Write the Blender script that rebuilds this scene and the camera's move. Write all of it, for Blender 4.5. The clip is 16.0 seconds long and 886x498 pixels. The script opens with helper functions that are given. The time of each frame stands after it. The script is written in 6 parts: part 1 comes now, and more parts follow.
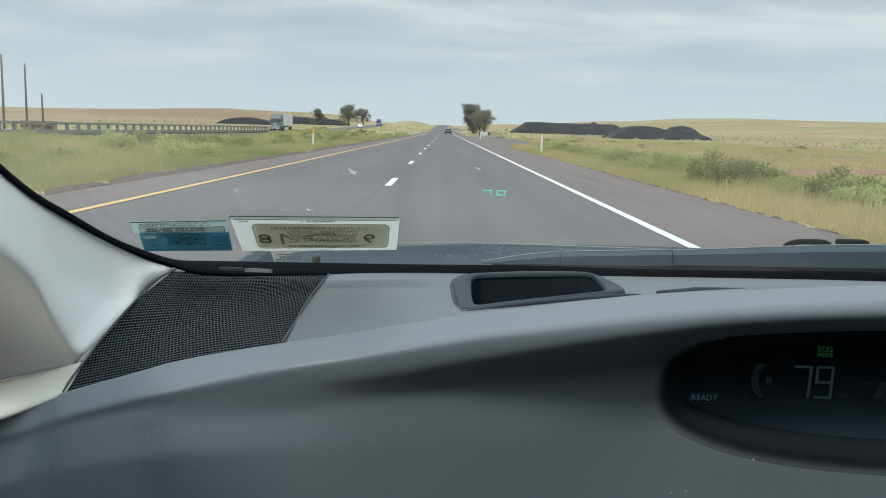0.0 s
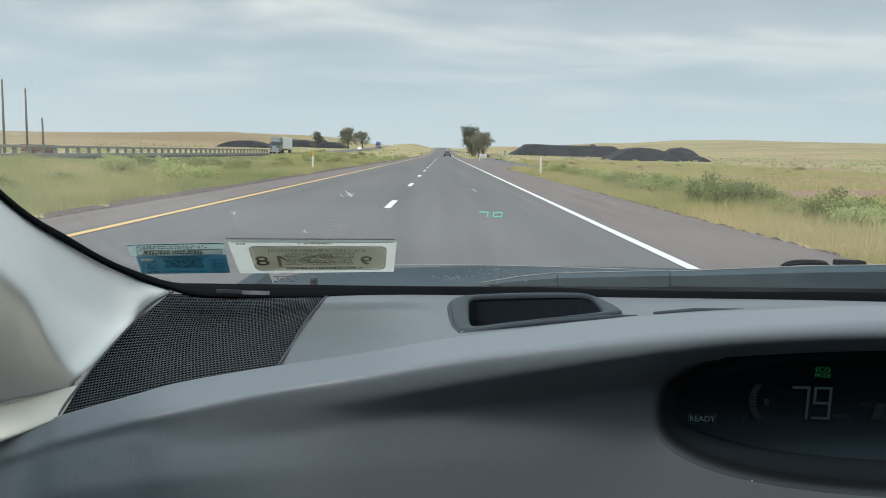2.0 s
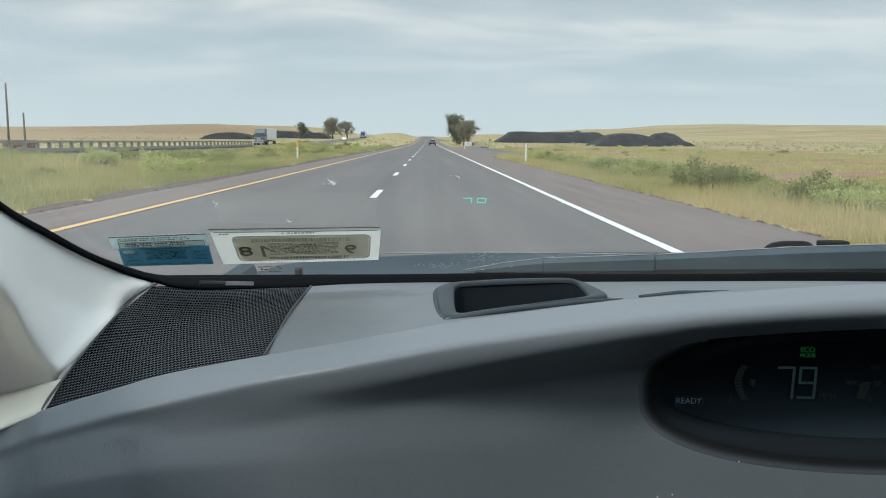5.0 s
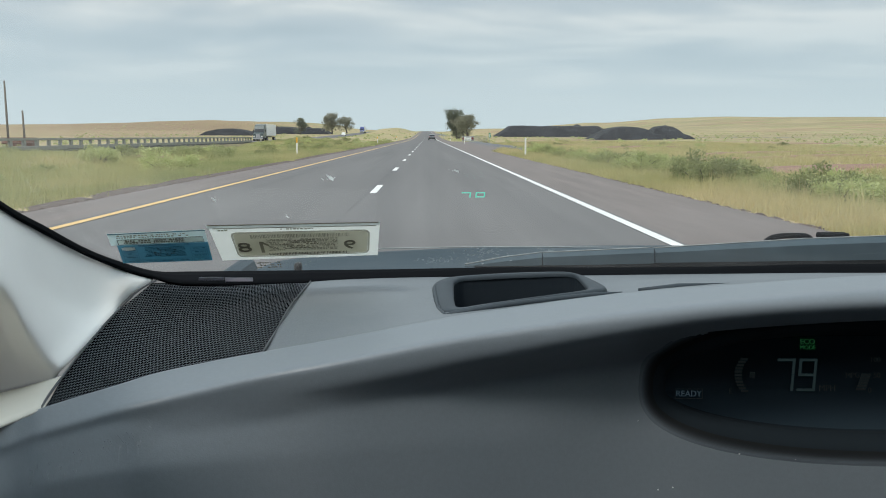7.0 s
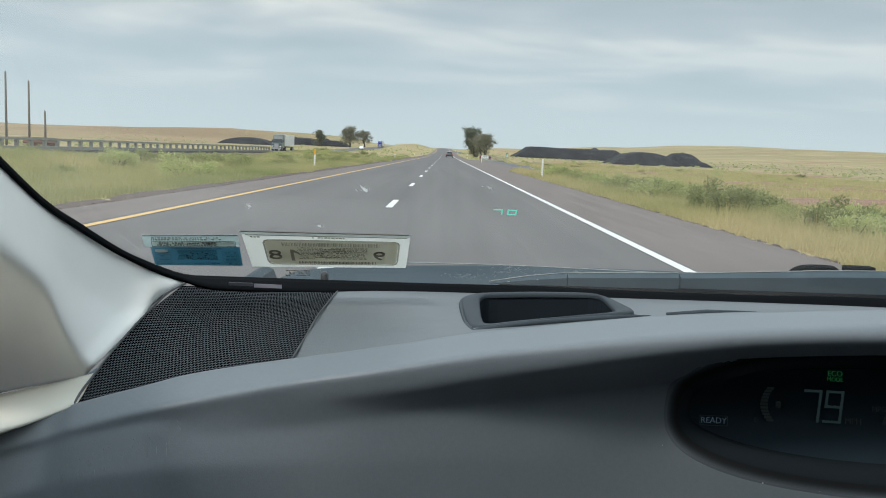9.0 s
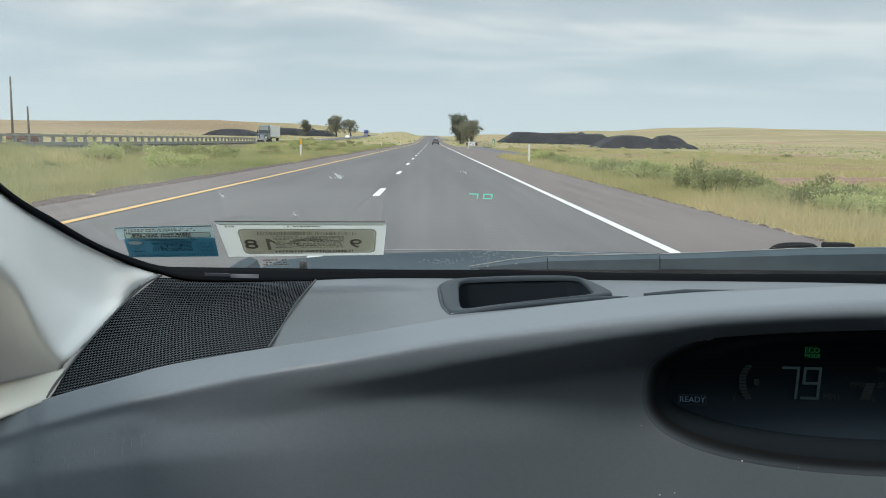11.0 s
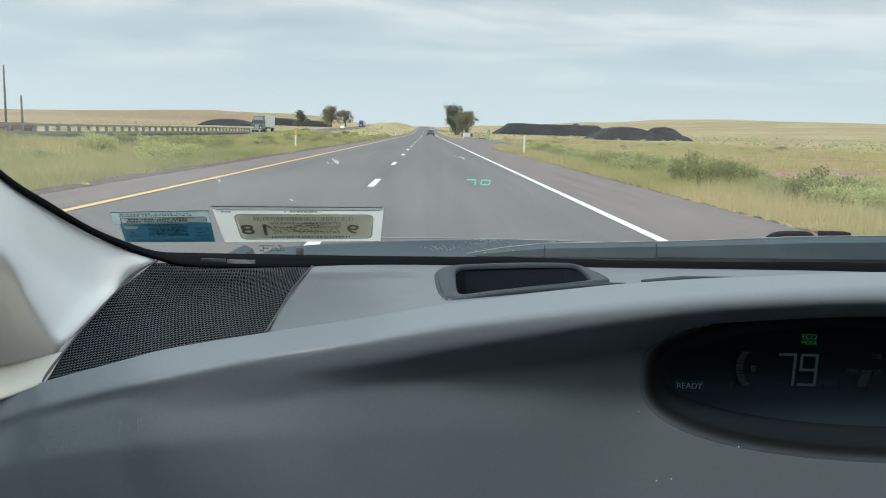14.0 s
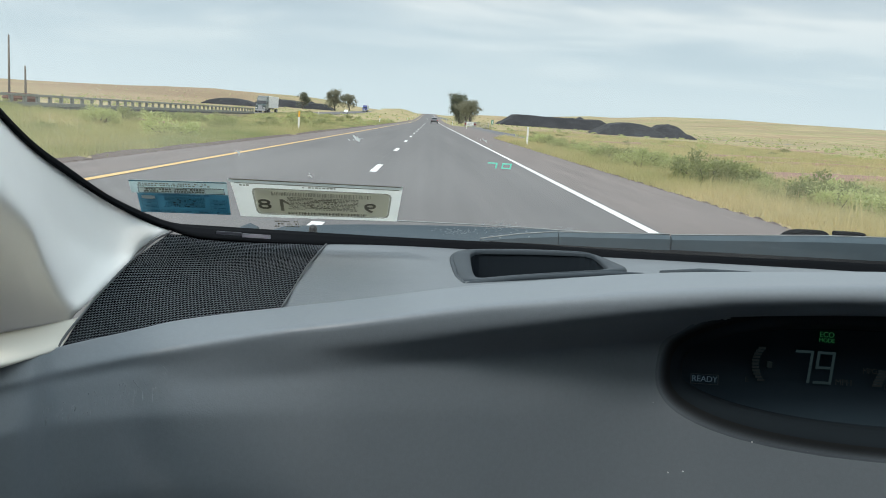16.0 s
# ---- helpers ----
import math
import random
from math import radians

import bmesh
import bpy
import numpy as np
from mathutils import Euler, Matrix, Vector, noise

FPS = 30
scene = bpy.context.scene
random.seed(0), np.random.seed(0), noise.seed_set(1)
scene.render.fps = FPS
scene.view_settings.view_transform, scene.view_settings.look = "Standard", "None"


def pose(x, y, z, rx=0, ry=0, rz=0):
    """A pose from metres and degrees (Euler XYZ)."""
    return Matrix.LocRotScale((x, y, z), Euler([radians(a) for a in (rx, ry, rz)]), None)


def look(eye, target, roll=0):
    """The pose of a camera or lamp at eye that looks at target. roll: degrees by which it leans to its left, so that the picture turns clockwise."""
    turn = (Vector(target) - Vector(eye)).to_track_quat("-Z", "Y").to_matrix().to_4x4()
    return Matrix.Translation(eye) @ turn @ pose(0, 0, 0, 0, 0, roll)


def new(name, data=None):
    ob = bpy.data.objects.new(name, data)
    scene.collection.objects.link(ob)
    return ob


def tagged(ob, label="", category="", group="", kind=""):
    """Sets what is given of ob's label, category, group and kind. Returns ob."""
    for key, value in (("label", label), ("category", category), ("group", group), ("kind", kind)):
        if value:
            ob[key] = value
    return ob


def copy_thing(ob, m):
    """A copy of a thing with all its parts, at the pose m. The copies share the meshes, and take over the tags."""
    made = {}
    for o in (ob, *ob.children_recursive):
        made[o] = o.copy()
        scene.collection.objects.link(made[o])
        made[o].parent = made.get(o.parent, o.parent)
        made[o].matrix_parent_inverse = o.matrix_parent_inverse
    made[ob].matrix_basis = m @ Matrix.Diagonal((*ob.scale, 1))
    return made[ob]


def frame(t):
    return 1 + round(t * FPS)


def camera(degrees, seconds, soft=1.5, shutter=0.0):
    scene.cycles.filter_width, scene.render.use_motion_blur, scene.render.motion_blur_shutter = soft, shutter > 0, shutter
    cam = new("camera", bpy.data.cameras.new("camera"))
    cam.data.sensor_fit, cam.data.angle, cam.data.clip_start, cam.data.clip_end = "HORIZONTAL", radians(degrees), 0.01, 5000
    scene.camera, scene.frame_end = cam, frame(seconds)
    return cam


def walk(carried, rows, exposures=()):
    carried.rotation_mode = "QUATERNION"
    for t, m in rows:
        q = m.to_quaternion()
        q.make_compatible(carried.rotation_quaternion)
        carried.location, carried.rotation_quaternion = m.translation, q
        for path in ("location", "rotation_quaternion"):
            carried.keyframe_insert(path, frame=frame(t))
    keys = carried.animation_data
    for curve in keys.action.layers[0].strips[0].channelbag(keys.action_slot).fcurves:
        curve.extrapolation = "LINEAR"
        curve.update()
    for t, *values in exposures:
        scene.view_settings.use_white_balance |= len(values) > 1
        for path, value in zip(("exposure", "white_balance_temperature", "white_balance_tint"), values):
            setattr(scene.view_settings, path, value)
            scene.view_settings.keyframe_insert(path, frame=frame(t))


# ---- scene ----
# A highway through dry grassland, seen from the driver's place of a car that stands in the outer lane.
# y runs along the road, x to the right of it; z = 0 is the road beside the car.
cam = camera(50.8, 16.0, soft=1.0)
ROWS = [
    (0.0, pose(-0.0055, -0.0019, 1.1422, 82.732, -1.514, 0.057)),
    (0.5, pose(-0.0058, -0.0007, 1.1372, 80.907, -2.021, 0.542)),
    (1.0, pose(-0.0100, -0.0036, 1.1401, 81.749, -2.670, 0.903)),
    (1.5, pose(-0.0075, -0.0014, 1.1435, 83.496, -1.807, 0.409)),
    (2.0, pose(-0.0032, -0.0029, 1.1420, 84.091, -1.327, 0.007)),
    (2.5, pose(-0.0039, -0.0035, 1.1426, 84.039, -1.516, 0.004)),
    (3.0, pose(-0.0039, -0.0018, 1.1422, 83.725, -1.158, -0.244)),
    (3.5, pose(-0.0017, 0.0011, 1.1452, 83.143, -0.480, -0.671)),
    (4.0, pose(-0.0009, -0.0013, 1.1409, 83.110, -0.225, -0.788)),
    (4.5, pose(-0.0011, -0.0009, 1.1402, 83.452, -0.419, -0.909)),
    (7.0, pose(-0.0000, 0.0000, 1.1400, 83.093, -0.000, -0.937)),
    (7.5, pose(0.0024, -0.0011, 1.1412, 83.494, 0.629, -1.261)),
    (8.0, pose(-0.0004, -0.0045, 1.1401, 84.038, -0.097, -1.233)),
    (8.5, pose(-0.0109, -0.0004, 1.1384, 83.592, -1.497, -0.400)),
    (9.0, pose(-0.0151, -0.0039, 1.1383, 84.127, -2.441, 0.119)),
    (11.5, pose(-0.0030, -0.0004, 1.1357, 83.290, -1.081, -0.800)),
    (12.0, pose(-0.0030, -0.0030, 1.1343, 83.648, -1.419, -0.750)),
    (12.5, pose(-0.0038, 0.0012, 1.1327, 83.438, -1.115, -0.835)),
    (13.0, pose(0.0038, 0.0012, 1.1340, 83.113, -0.208, -1.117)),
    (13.5, pose(-0.0027, -0.0016, 1.1322, 83.054, -0.949, -1.106)),
    (14.0, pose(-0.0064, 0.0008, 1.1319, 82.836, -1.451, -1.003)),
    (14.5, pose(-0.0064, 0.0019, 1.1314, 82.469, -1.272, -1.094)),
    (15.0, pose(-0.0093, 0.0010, 1.1307, 82.348, -1.603, -1.126)),
    (15.5, pose(-0.0157, 0.0002, 1.1283, 82.169, -2.669, -1.039)),
    (16.0, pose(-0.0226, 0.0064, 1.1251, 82.114, -3.808, -0.792)),
]
walk(cam, ROWS, [(0.0, 0.0), (0.5, 0.24), (1.0, 0.40), (1.5, 0.13), (2.0, 0.0), (4.0, 0.02), (7.0, 0.0), (9.0, 0.0), (11.5, 0.06), (13.5, 0.13), (16.0, 0.2)])

# ---- world and sun ----
SUN_ELEVATION, SUN_ROTATION = radians(52), radians(215)
world = bpy.data.worlds.new("sky")
scene.world = world
world.use_nodes = True
wt = world.node_tree
wt.nodes.clear()


def wn(kind, **kw):
    n = wt.nodes.new(kind)
    for k, v in kw.items():
        n.inputs[k].default_value = v
    return n


def wmath(op, a, b=None):
    n = wt.nodes.new("ShaderNodeMath")
    n.operation = op
    for i, v in enumerate((a, b)):
        if v is None:
            continue
        if isinstance(v, (int, float)):
            n.inputs[i].default_value = v
        else:
            wt.links.new(v, n.inputs[i])
    return n.outputs[0]


def wramp(fac, stops):
    n = wt.nodes.new("ShaderNodeValToRGB")
    el = n.color_ramp.elements
    while len(el) < len(stops):
        el.new(0.5)
    for e, (p, c) in zip(el, stops):
        e.position, e.color = p, (*c, 1)
    wt.links.new(fac, n.inputs["Fac"])
    return n.outputs["Color"]


def wmix(fac, a, b):
    n = wt.nodes.new("ShaderNodeMix")
    n.data_type = "RGBA"
    wt.links.new(fac, n.inputs[0])
    wt.links.new(a, n.inputs[6])
    wt.links.new(b, n.inputs[7])
    return n.outputs[2]


coord = wt.nodes.new("ShaderNodeTexCoord")
sep = wt.nodes.new("ShaderNodeSeparateXYZ")
wt.links.new(coord.outputs["Generated"], sep.inputs[0])
up = wmath("MAXIMUM", sep.outputs["Z"], 0.0)
# a flat cloud deck: directions are carried onto a plane overhead
deck = wmath("ADD", up, 0.10)
comb = wt.nodes.new("ShaderNodeCombineXYZ")
wt.links.new(wmath("DIVIDE", sep.outputs["X"], deck), comb.inputs[0])
wt.links.new(wmath("DIVIDE", sep.outputs["Y"], deck), comb.inputs[1])
deck_map = wt.nodes.new("ShaderNodeMapping")
deck_map.inputs["Location"].default_value = (1.7, 0.35, 0)
deck_map.inputs["Scale"].default_value = (0.62, 0.80, 1)
wt.links.new(comb.outputs[0], deck_map.inputs[0])
cl = wn("ShaderNodeTexNoise", Scale=1.15, Detail=7.0, Roughness=0.52, Distortion=0.35)
wt.links.new(deck_map.outputs[0], cl.inputs["Vector"])
nishita = wt.nodes.new("ShaderNodeTexSky")
nishita.sky_type = "NISHITA"
nishita.sun_disc = False
nishita.sun_elevation, nishita.sun_rotation = SUN_ELEVATION, SUN_ROTATION
nishita.air_density, nishita.dust_density = 1.2, 2.0
clear = wt.nodes.new("ShaderNodeVectorMath")
clear.operation = "SCALE"
clear.inputs["Scale"].default_value = 0.10
wt.links.new(nishita.outputs[0], clear.inputs[0])
cloud_col = wramp(cl.outputs[0], [(0.38, (0.46, 0.55, 0.61)), (0.47, (0.56, 0.64, 0.69)), (0.53, (0.68, 0.74, 0.76)), (0.62, (0.92, 0.94, 0.92))])
haze_col = wramp(up, [(0.0, (0.69, 0.81, 0.855)), (0.10, (0.55, 0.69, 0.77)), (0.2, (0.64, 0.72, 0.77)), (1.0, (0.7, 0.77, 0.8))])
cover = wramp(up, [(0.03, (0, 0, 0)), (0.17, (0.92, 0.92, 0.92))])
overcast = wmix(cover, haze_col, cloud_col)
veil = wt.nodes.new("ShaderNodeValue")
veil.outputs[0].default_value = 0.93
sky_col = wmix(veil.outputs[0], clear.outputs[0], overcast)
# an overcast sky is brightest overhead
bg = wn("ShaderNodeBackground", Strength=1.0)
wt.links.new(sky_col, bg.inputs["Color"])
lift = wt.nodes.new("ShaderNodeMapRange")
lift.inputs["From Min"].default_value, lift.inputs["From Max"].default_value = 0.25, 0.95
lift.inputs["To Min"].default_value, lift.inputs["To Max"].default_value = 0.93, 2.1
wt.links.new(up, lift.inputs["Value"])
wt.links.new(lift.outputs[0], bg.inputs["Strength"])
wout = wt.nodes.new("ShaderNodeOutputWorld")
wt.links.new(bg.outputs[0], wout.inputs[0])

sun_data = bpy.data.lights.new("sun", "SUN")
sun_data.energy, sun_data.angle, sun_data.color = 1.6, radians(12), (1.0, 0.96, 0.9)
sun = new("sun", sun_data)
sun.matrix_world = look((0, 0, 0), (math.sin(SUN_ROTATION) * -math.cos(SUN_ELEVATION), math.cos(SUN_ROTATION) * -math.cos(SUN_ELEVATION), -math.sin(SUN_ELEVATION)))
scene.view_settings.exposure = 0.0

# ---- materials ----


def mat(name, base, rough=0.6, metal=0.0, vary=0.0, scale=4.0, fine=0.0, fine_scale=60.0, bump=0.0, bump_scale=200.0, second=None, spec=0.5, coords="Object", per_object=0.0, stretch=None):
    m = bpy.data.materials.new(name)
    m.use_nodes = True
    nt = m.node_tree
    b = nt.nodes["Principled BSDF"]
    b.inputs["Roughness"].default_value, b.inputs["Metallic"].default_value = rough, metal
    b.inputs["Specular IOR Level"].default_value = spec
    tc = nt.nodes.new("ShaderNodeTexCoord")
    c = None
    rgb = nt.nodes.new("ShaderNodeRGB")
    rgb.outputs[0].default_value = (*base, 1)
    c = rgb.outputs[0]

    def layer(c, amount, sc, other):
        n = nt.nodes.new("ShaderNodeTexNoise")
        n.inputs["Scale"].default_value, n.inputs["Detail"].default_value, n.inputs["Roughness"].default_value = sc, 5.0, 0.6
        if stretch:
            mp = nt.nodes.new("ShaderNodeMapping")
            mp.inputs["Scale"].default_value = stretch
            nt.links.new(tc.outputs[coords], mp.inputs[0])
            nt.links.new(mp.outputs[0], n.inputs["Vector"])
        else:
            nt.links.new(tc.outputs[coords], n.inputs["Vector"])
        ramp = nt.nodes.new("ShaderNodeMapRange")
        ramp.inputs["From Min"].default_value, ramp.inputs["From Max"].default_value = 0.35, 0.65
        ramp.inputs["To Max"].default_value = amount
        nt.links.new(n.outputs[0], ramp.inputs["Value"])
        mx = nt.nodes.new("ShaderNodeMix")
        mx.data_type = "RGBA"
        nt.links.new(ramp.outputs[0], mx.inputs[0])
        nt.links.new(c, mx.inputs[6])
        mx.inputs[7].default_value = (*other, 1)
        return mx.outputs[2]

    if vary:
        c = layer(c, vary, scale, second or tuple(v * 0.5 for v in base))
    if fine:
        c = layer(c, fine, fine_scale, tuple(v * 0.45 for v in base))
    if per_object:
        oi = nt.nodes.new("ShaderNodeObjectInfo")
        hs = nt.nodes.new("ShaderNodeHueSaturation")
        mr = nt.nodes.new("ShaderNodeMapRange")
        mr.inputs["To Min"].default_value, mr.inputs["To Max"].default_value = 1 - per_object, 1 + per_object
        nt.links.new(oi.outputs["Random"], mr.inputs["Value"])
        nt.links.new(mr.outputs[0], hs.inputs["Value"])
        nt.links.new(c, hs.inputs["Color"])
        c = hs.outputs[0]
    nt.links.new(c, b.inputs["Base Color"])
    if bump:
        n = nt.nodes.new("ShaderNodeTexNoise")
        n.inputs["Scale"].default_value, n.inputs["Detail"].default_value = bump_scale, 3.0
        nt.links.new(tc.outputs[coords], n.inputs["Vector"])
        bp = nt.nodes.new("ShaderNodeBump")
        bp.inputs["Strength"].default_value = bump
        bp.inputs["Distance"].default_value = 0.5 / bump_scale
        nt.links.new(n.outputs[0], bp.inputs["Height"])
        nt.links.new(bp.outputs[0], b.inputs["Normal"])
    return m


def glow(name, colour, strength):
    m = bpy.data.materials.new(name)
    m.use_nodes = True
    b = m.node_tree.nodes["Principled BSDF"]
    b.inputs["Base Color"].default_value = (0.01, 0.01, 0.01, 1)
    b.inputs["Emission Color"].default_value = (*colour, 1)
    b.inputs["Emission Strength"].default_value = strength
    return m


def clear_glass(name, tint=(0.96, 0.98, 0.98)):
    m = bpy.data.materials.new(name)
    m.use_nodes = True
    nt = m.node_tree
    nt.nodes.clear()
    o = nt.nodes.new("ShaderNodeOutputMaterial")
    mx = nt.nodes.new("ShaderNodeMixShader")
    tr = nt.nodes.new("ShaderNodeBsdfTransparent")
    tr.inputs[0].default_value = (*tint, 1)
    gl = nt.nodes.new("ShaderNodeBsdfGlossy")
    gl.inputs["Roughness"].default_value = 0.0
    lw = nt.nodes.new("ShaderNodeLayerWeight")
    lw.inputs[0].default_value = 0.5
    pw = nt.nodes.new("ShaderNodeMath")
    pw.operation = "POWER"
    nt.links.new(lw.outputs["Facing"], pw.inputs[0])
    pw.inputs[1].default_value = 5.0
    ml = nt.nodes.new("ShaderNodeMath")
    ml.operation = "MULTIPLY_ADD"
    ml.inputs[1].default_value, ml.inputs[2].default_value = 0.3, 0.01
    nt.links.new(pw.outputs[0], ml.inputs[0])
    nt.links.new(ml.outputs[0], mx.inputs[0])
    nt.links.new(tr.outputs[0], mx.inputs[1])
    nt.links.new(gl.outputs[0], mx.inputs[2])
    # a thin film of road dust in smeared patches, with glare haze painted into the left corner
    tc = nt.nodes.new("ShaderNodeTexCoord")
    mp = nt.nodes.new("ShaderNodeMapping")
    mp.inputs["Scale"].default_value = (3.0, 6.0, 9.0)
    nt.links.new(tc.outputs["Object"], mp.inputs[0])
    nz = nt.nodes.new("ShaderNodeTexNoise")
    nz.inputs["Scale"].default_value, nz.inputs["Detail"].default_value = 1.3, 5.0
    nt.links.new(mp.outputs[0], nz.inputs["Vector"])
    mr = nt.nodes.new("ShaderNodeMapRange")
    mr.inputs["From Min"].default_value, mr.inputs["From Max"].default_value = 0.4, 0.72
    mr.inputs["To Min"].default_value, mr.inputs["To Max"].default_value = 0.012, 0.06
    nt.links.new(nz.outputs[0], mr.inputs["Value"])
    sx = nt.nodes.new("ShaderNodeSeparateXYZ")
    nt.links.new(tc.outputs["Object"], sx.inputs[0])
    corner = nt.nodes.new("ShaderNodeMapRange")
    corner.inputs["From Min"].default_value, corner.inputs["From Max"].default_value = -0.12, -0.30
    corner.inputs["To Min"].default_value, corner.inputs["To Max"].default_value = 0.0, 0.12
    nt.links.new(sx.outputs["X"], corner.inputs["Value"])
    both = nt.nodes.new("ShaderNodeMath")
    both.operation = "MULTIPLY_ADD"
    nt.links.new(corner.outputs[0], both.inputs[0])
    nt.links.new(nz.outputs[0], both.inputs[1])
    nt.links.new(mr.outputs[0], both.inputs[2])
    film = nt.nodes.new("ShaderNodeBsdfTranslucent")
    film.inputs[0].default_value = (0.8, 0.8, 0.78, 1)
    dust_and_haze = nt.nodes.new("ShaderNodeMixShader")
    nt.links.new(both.outputs[0], dust_and_haze.inputs[0])
    nt.links.new(mx.outputs[0], dust_and_haze.inputs[1])
    nt.links.new(film.outputs[0], dust_and_haze.inputs[2])
    nt.links.new(dust_and_haze.outputs[0], o.inputs[0])
    return m


def grille_material():
    """Grey plastic pierced by staggered round holes, laid out along the panel in metres."""
    m = mat("speaker_grille_plastic", (0.085, 0.092, 0.102), rough=0.6, spec=0.2)
    nt = m.node_tree
    b = nt.nodes["Principled BSDF"]
    uv = nt.nodes.new("ShaderNodeUVMap")
    sp = nt.nodes.new("ShaderNodeSeparateXYZ")
    nt.links.new(uv.outputs[0], sp.inputs[0])

    def f(op, a, c=None):
        n = nt.nodes.new("ShaderNodeMath")
        n.operation = op
        for i, v in enumerate((a, c)):
            if v is None:
                continue
            if isinstance(v, (int, float)):
                n.inputs[i].default_value = v
            else:
                nt.links.new(v, n.inputs[i])
        return n.outputs[0]

    pitch = 0.0026
    v = f("DIVIDE", sp.outputs[1], pitch * 2.15)
    row = f("FLOOR", v)
    shift = f("MULTIPLY", f("MODULO", row, 2.0), 0.5)
    u = f("ADD", f("DIVIDE", sp.outputs[0], pitch), shift)
    du = f("SUBTRACT", f("FRACT", u), 0.5)
    dv = f("SUBTRACT", f("FRACT", v), 0.5)
    dist = f("SQRT", f("ADD", f("MULTIPLY", du, du), f("MULTIPLY", dv, dv)))
    hole = f("LESS_THAN", dist, 0.455)
    mx = nt.nodes.new("ShaderNodeMix")
    mx.data_type = "RGBA"
    nt.links.new(hole, mx.inputs[0])
    mx.inputs[6].default_value = (0.080, 0.092, 0.107, 1)
    mx.inputs[7].default_value = (0.003, 0.003, 0.004, 1)
    nt.links.new(mx.outputs[2], b.inputs["Base Color"])
    nt.links.new(f("MULTIPLY", f("SUBTRACT", 1.0, hole), 0.15), b.inputs["Specular IOR Level"])
    return m


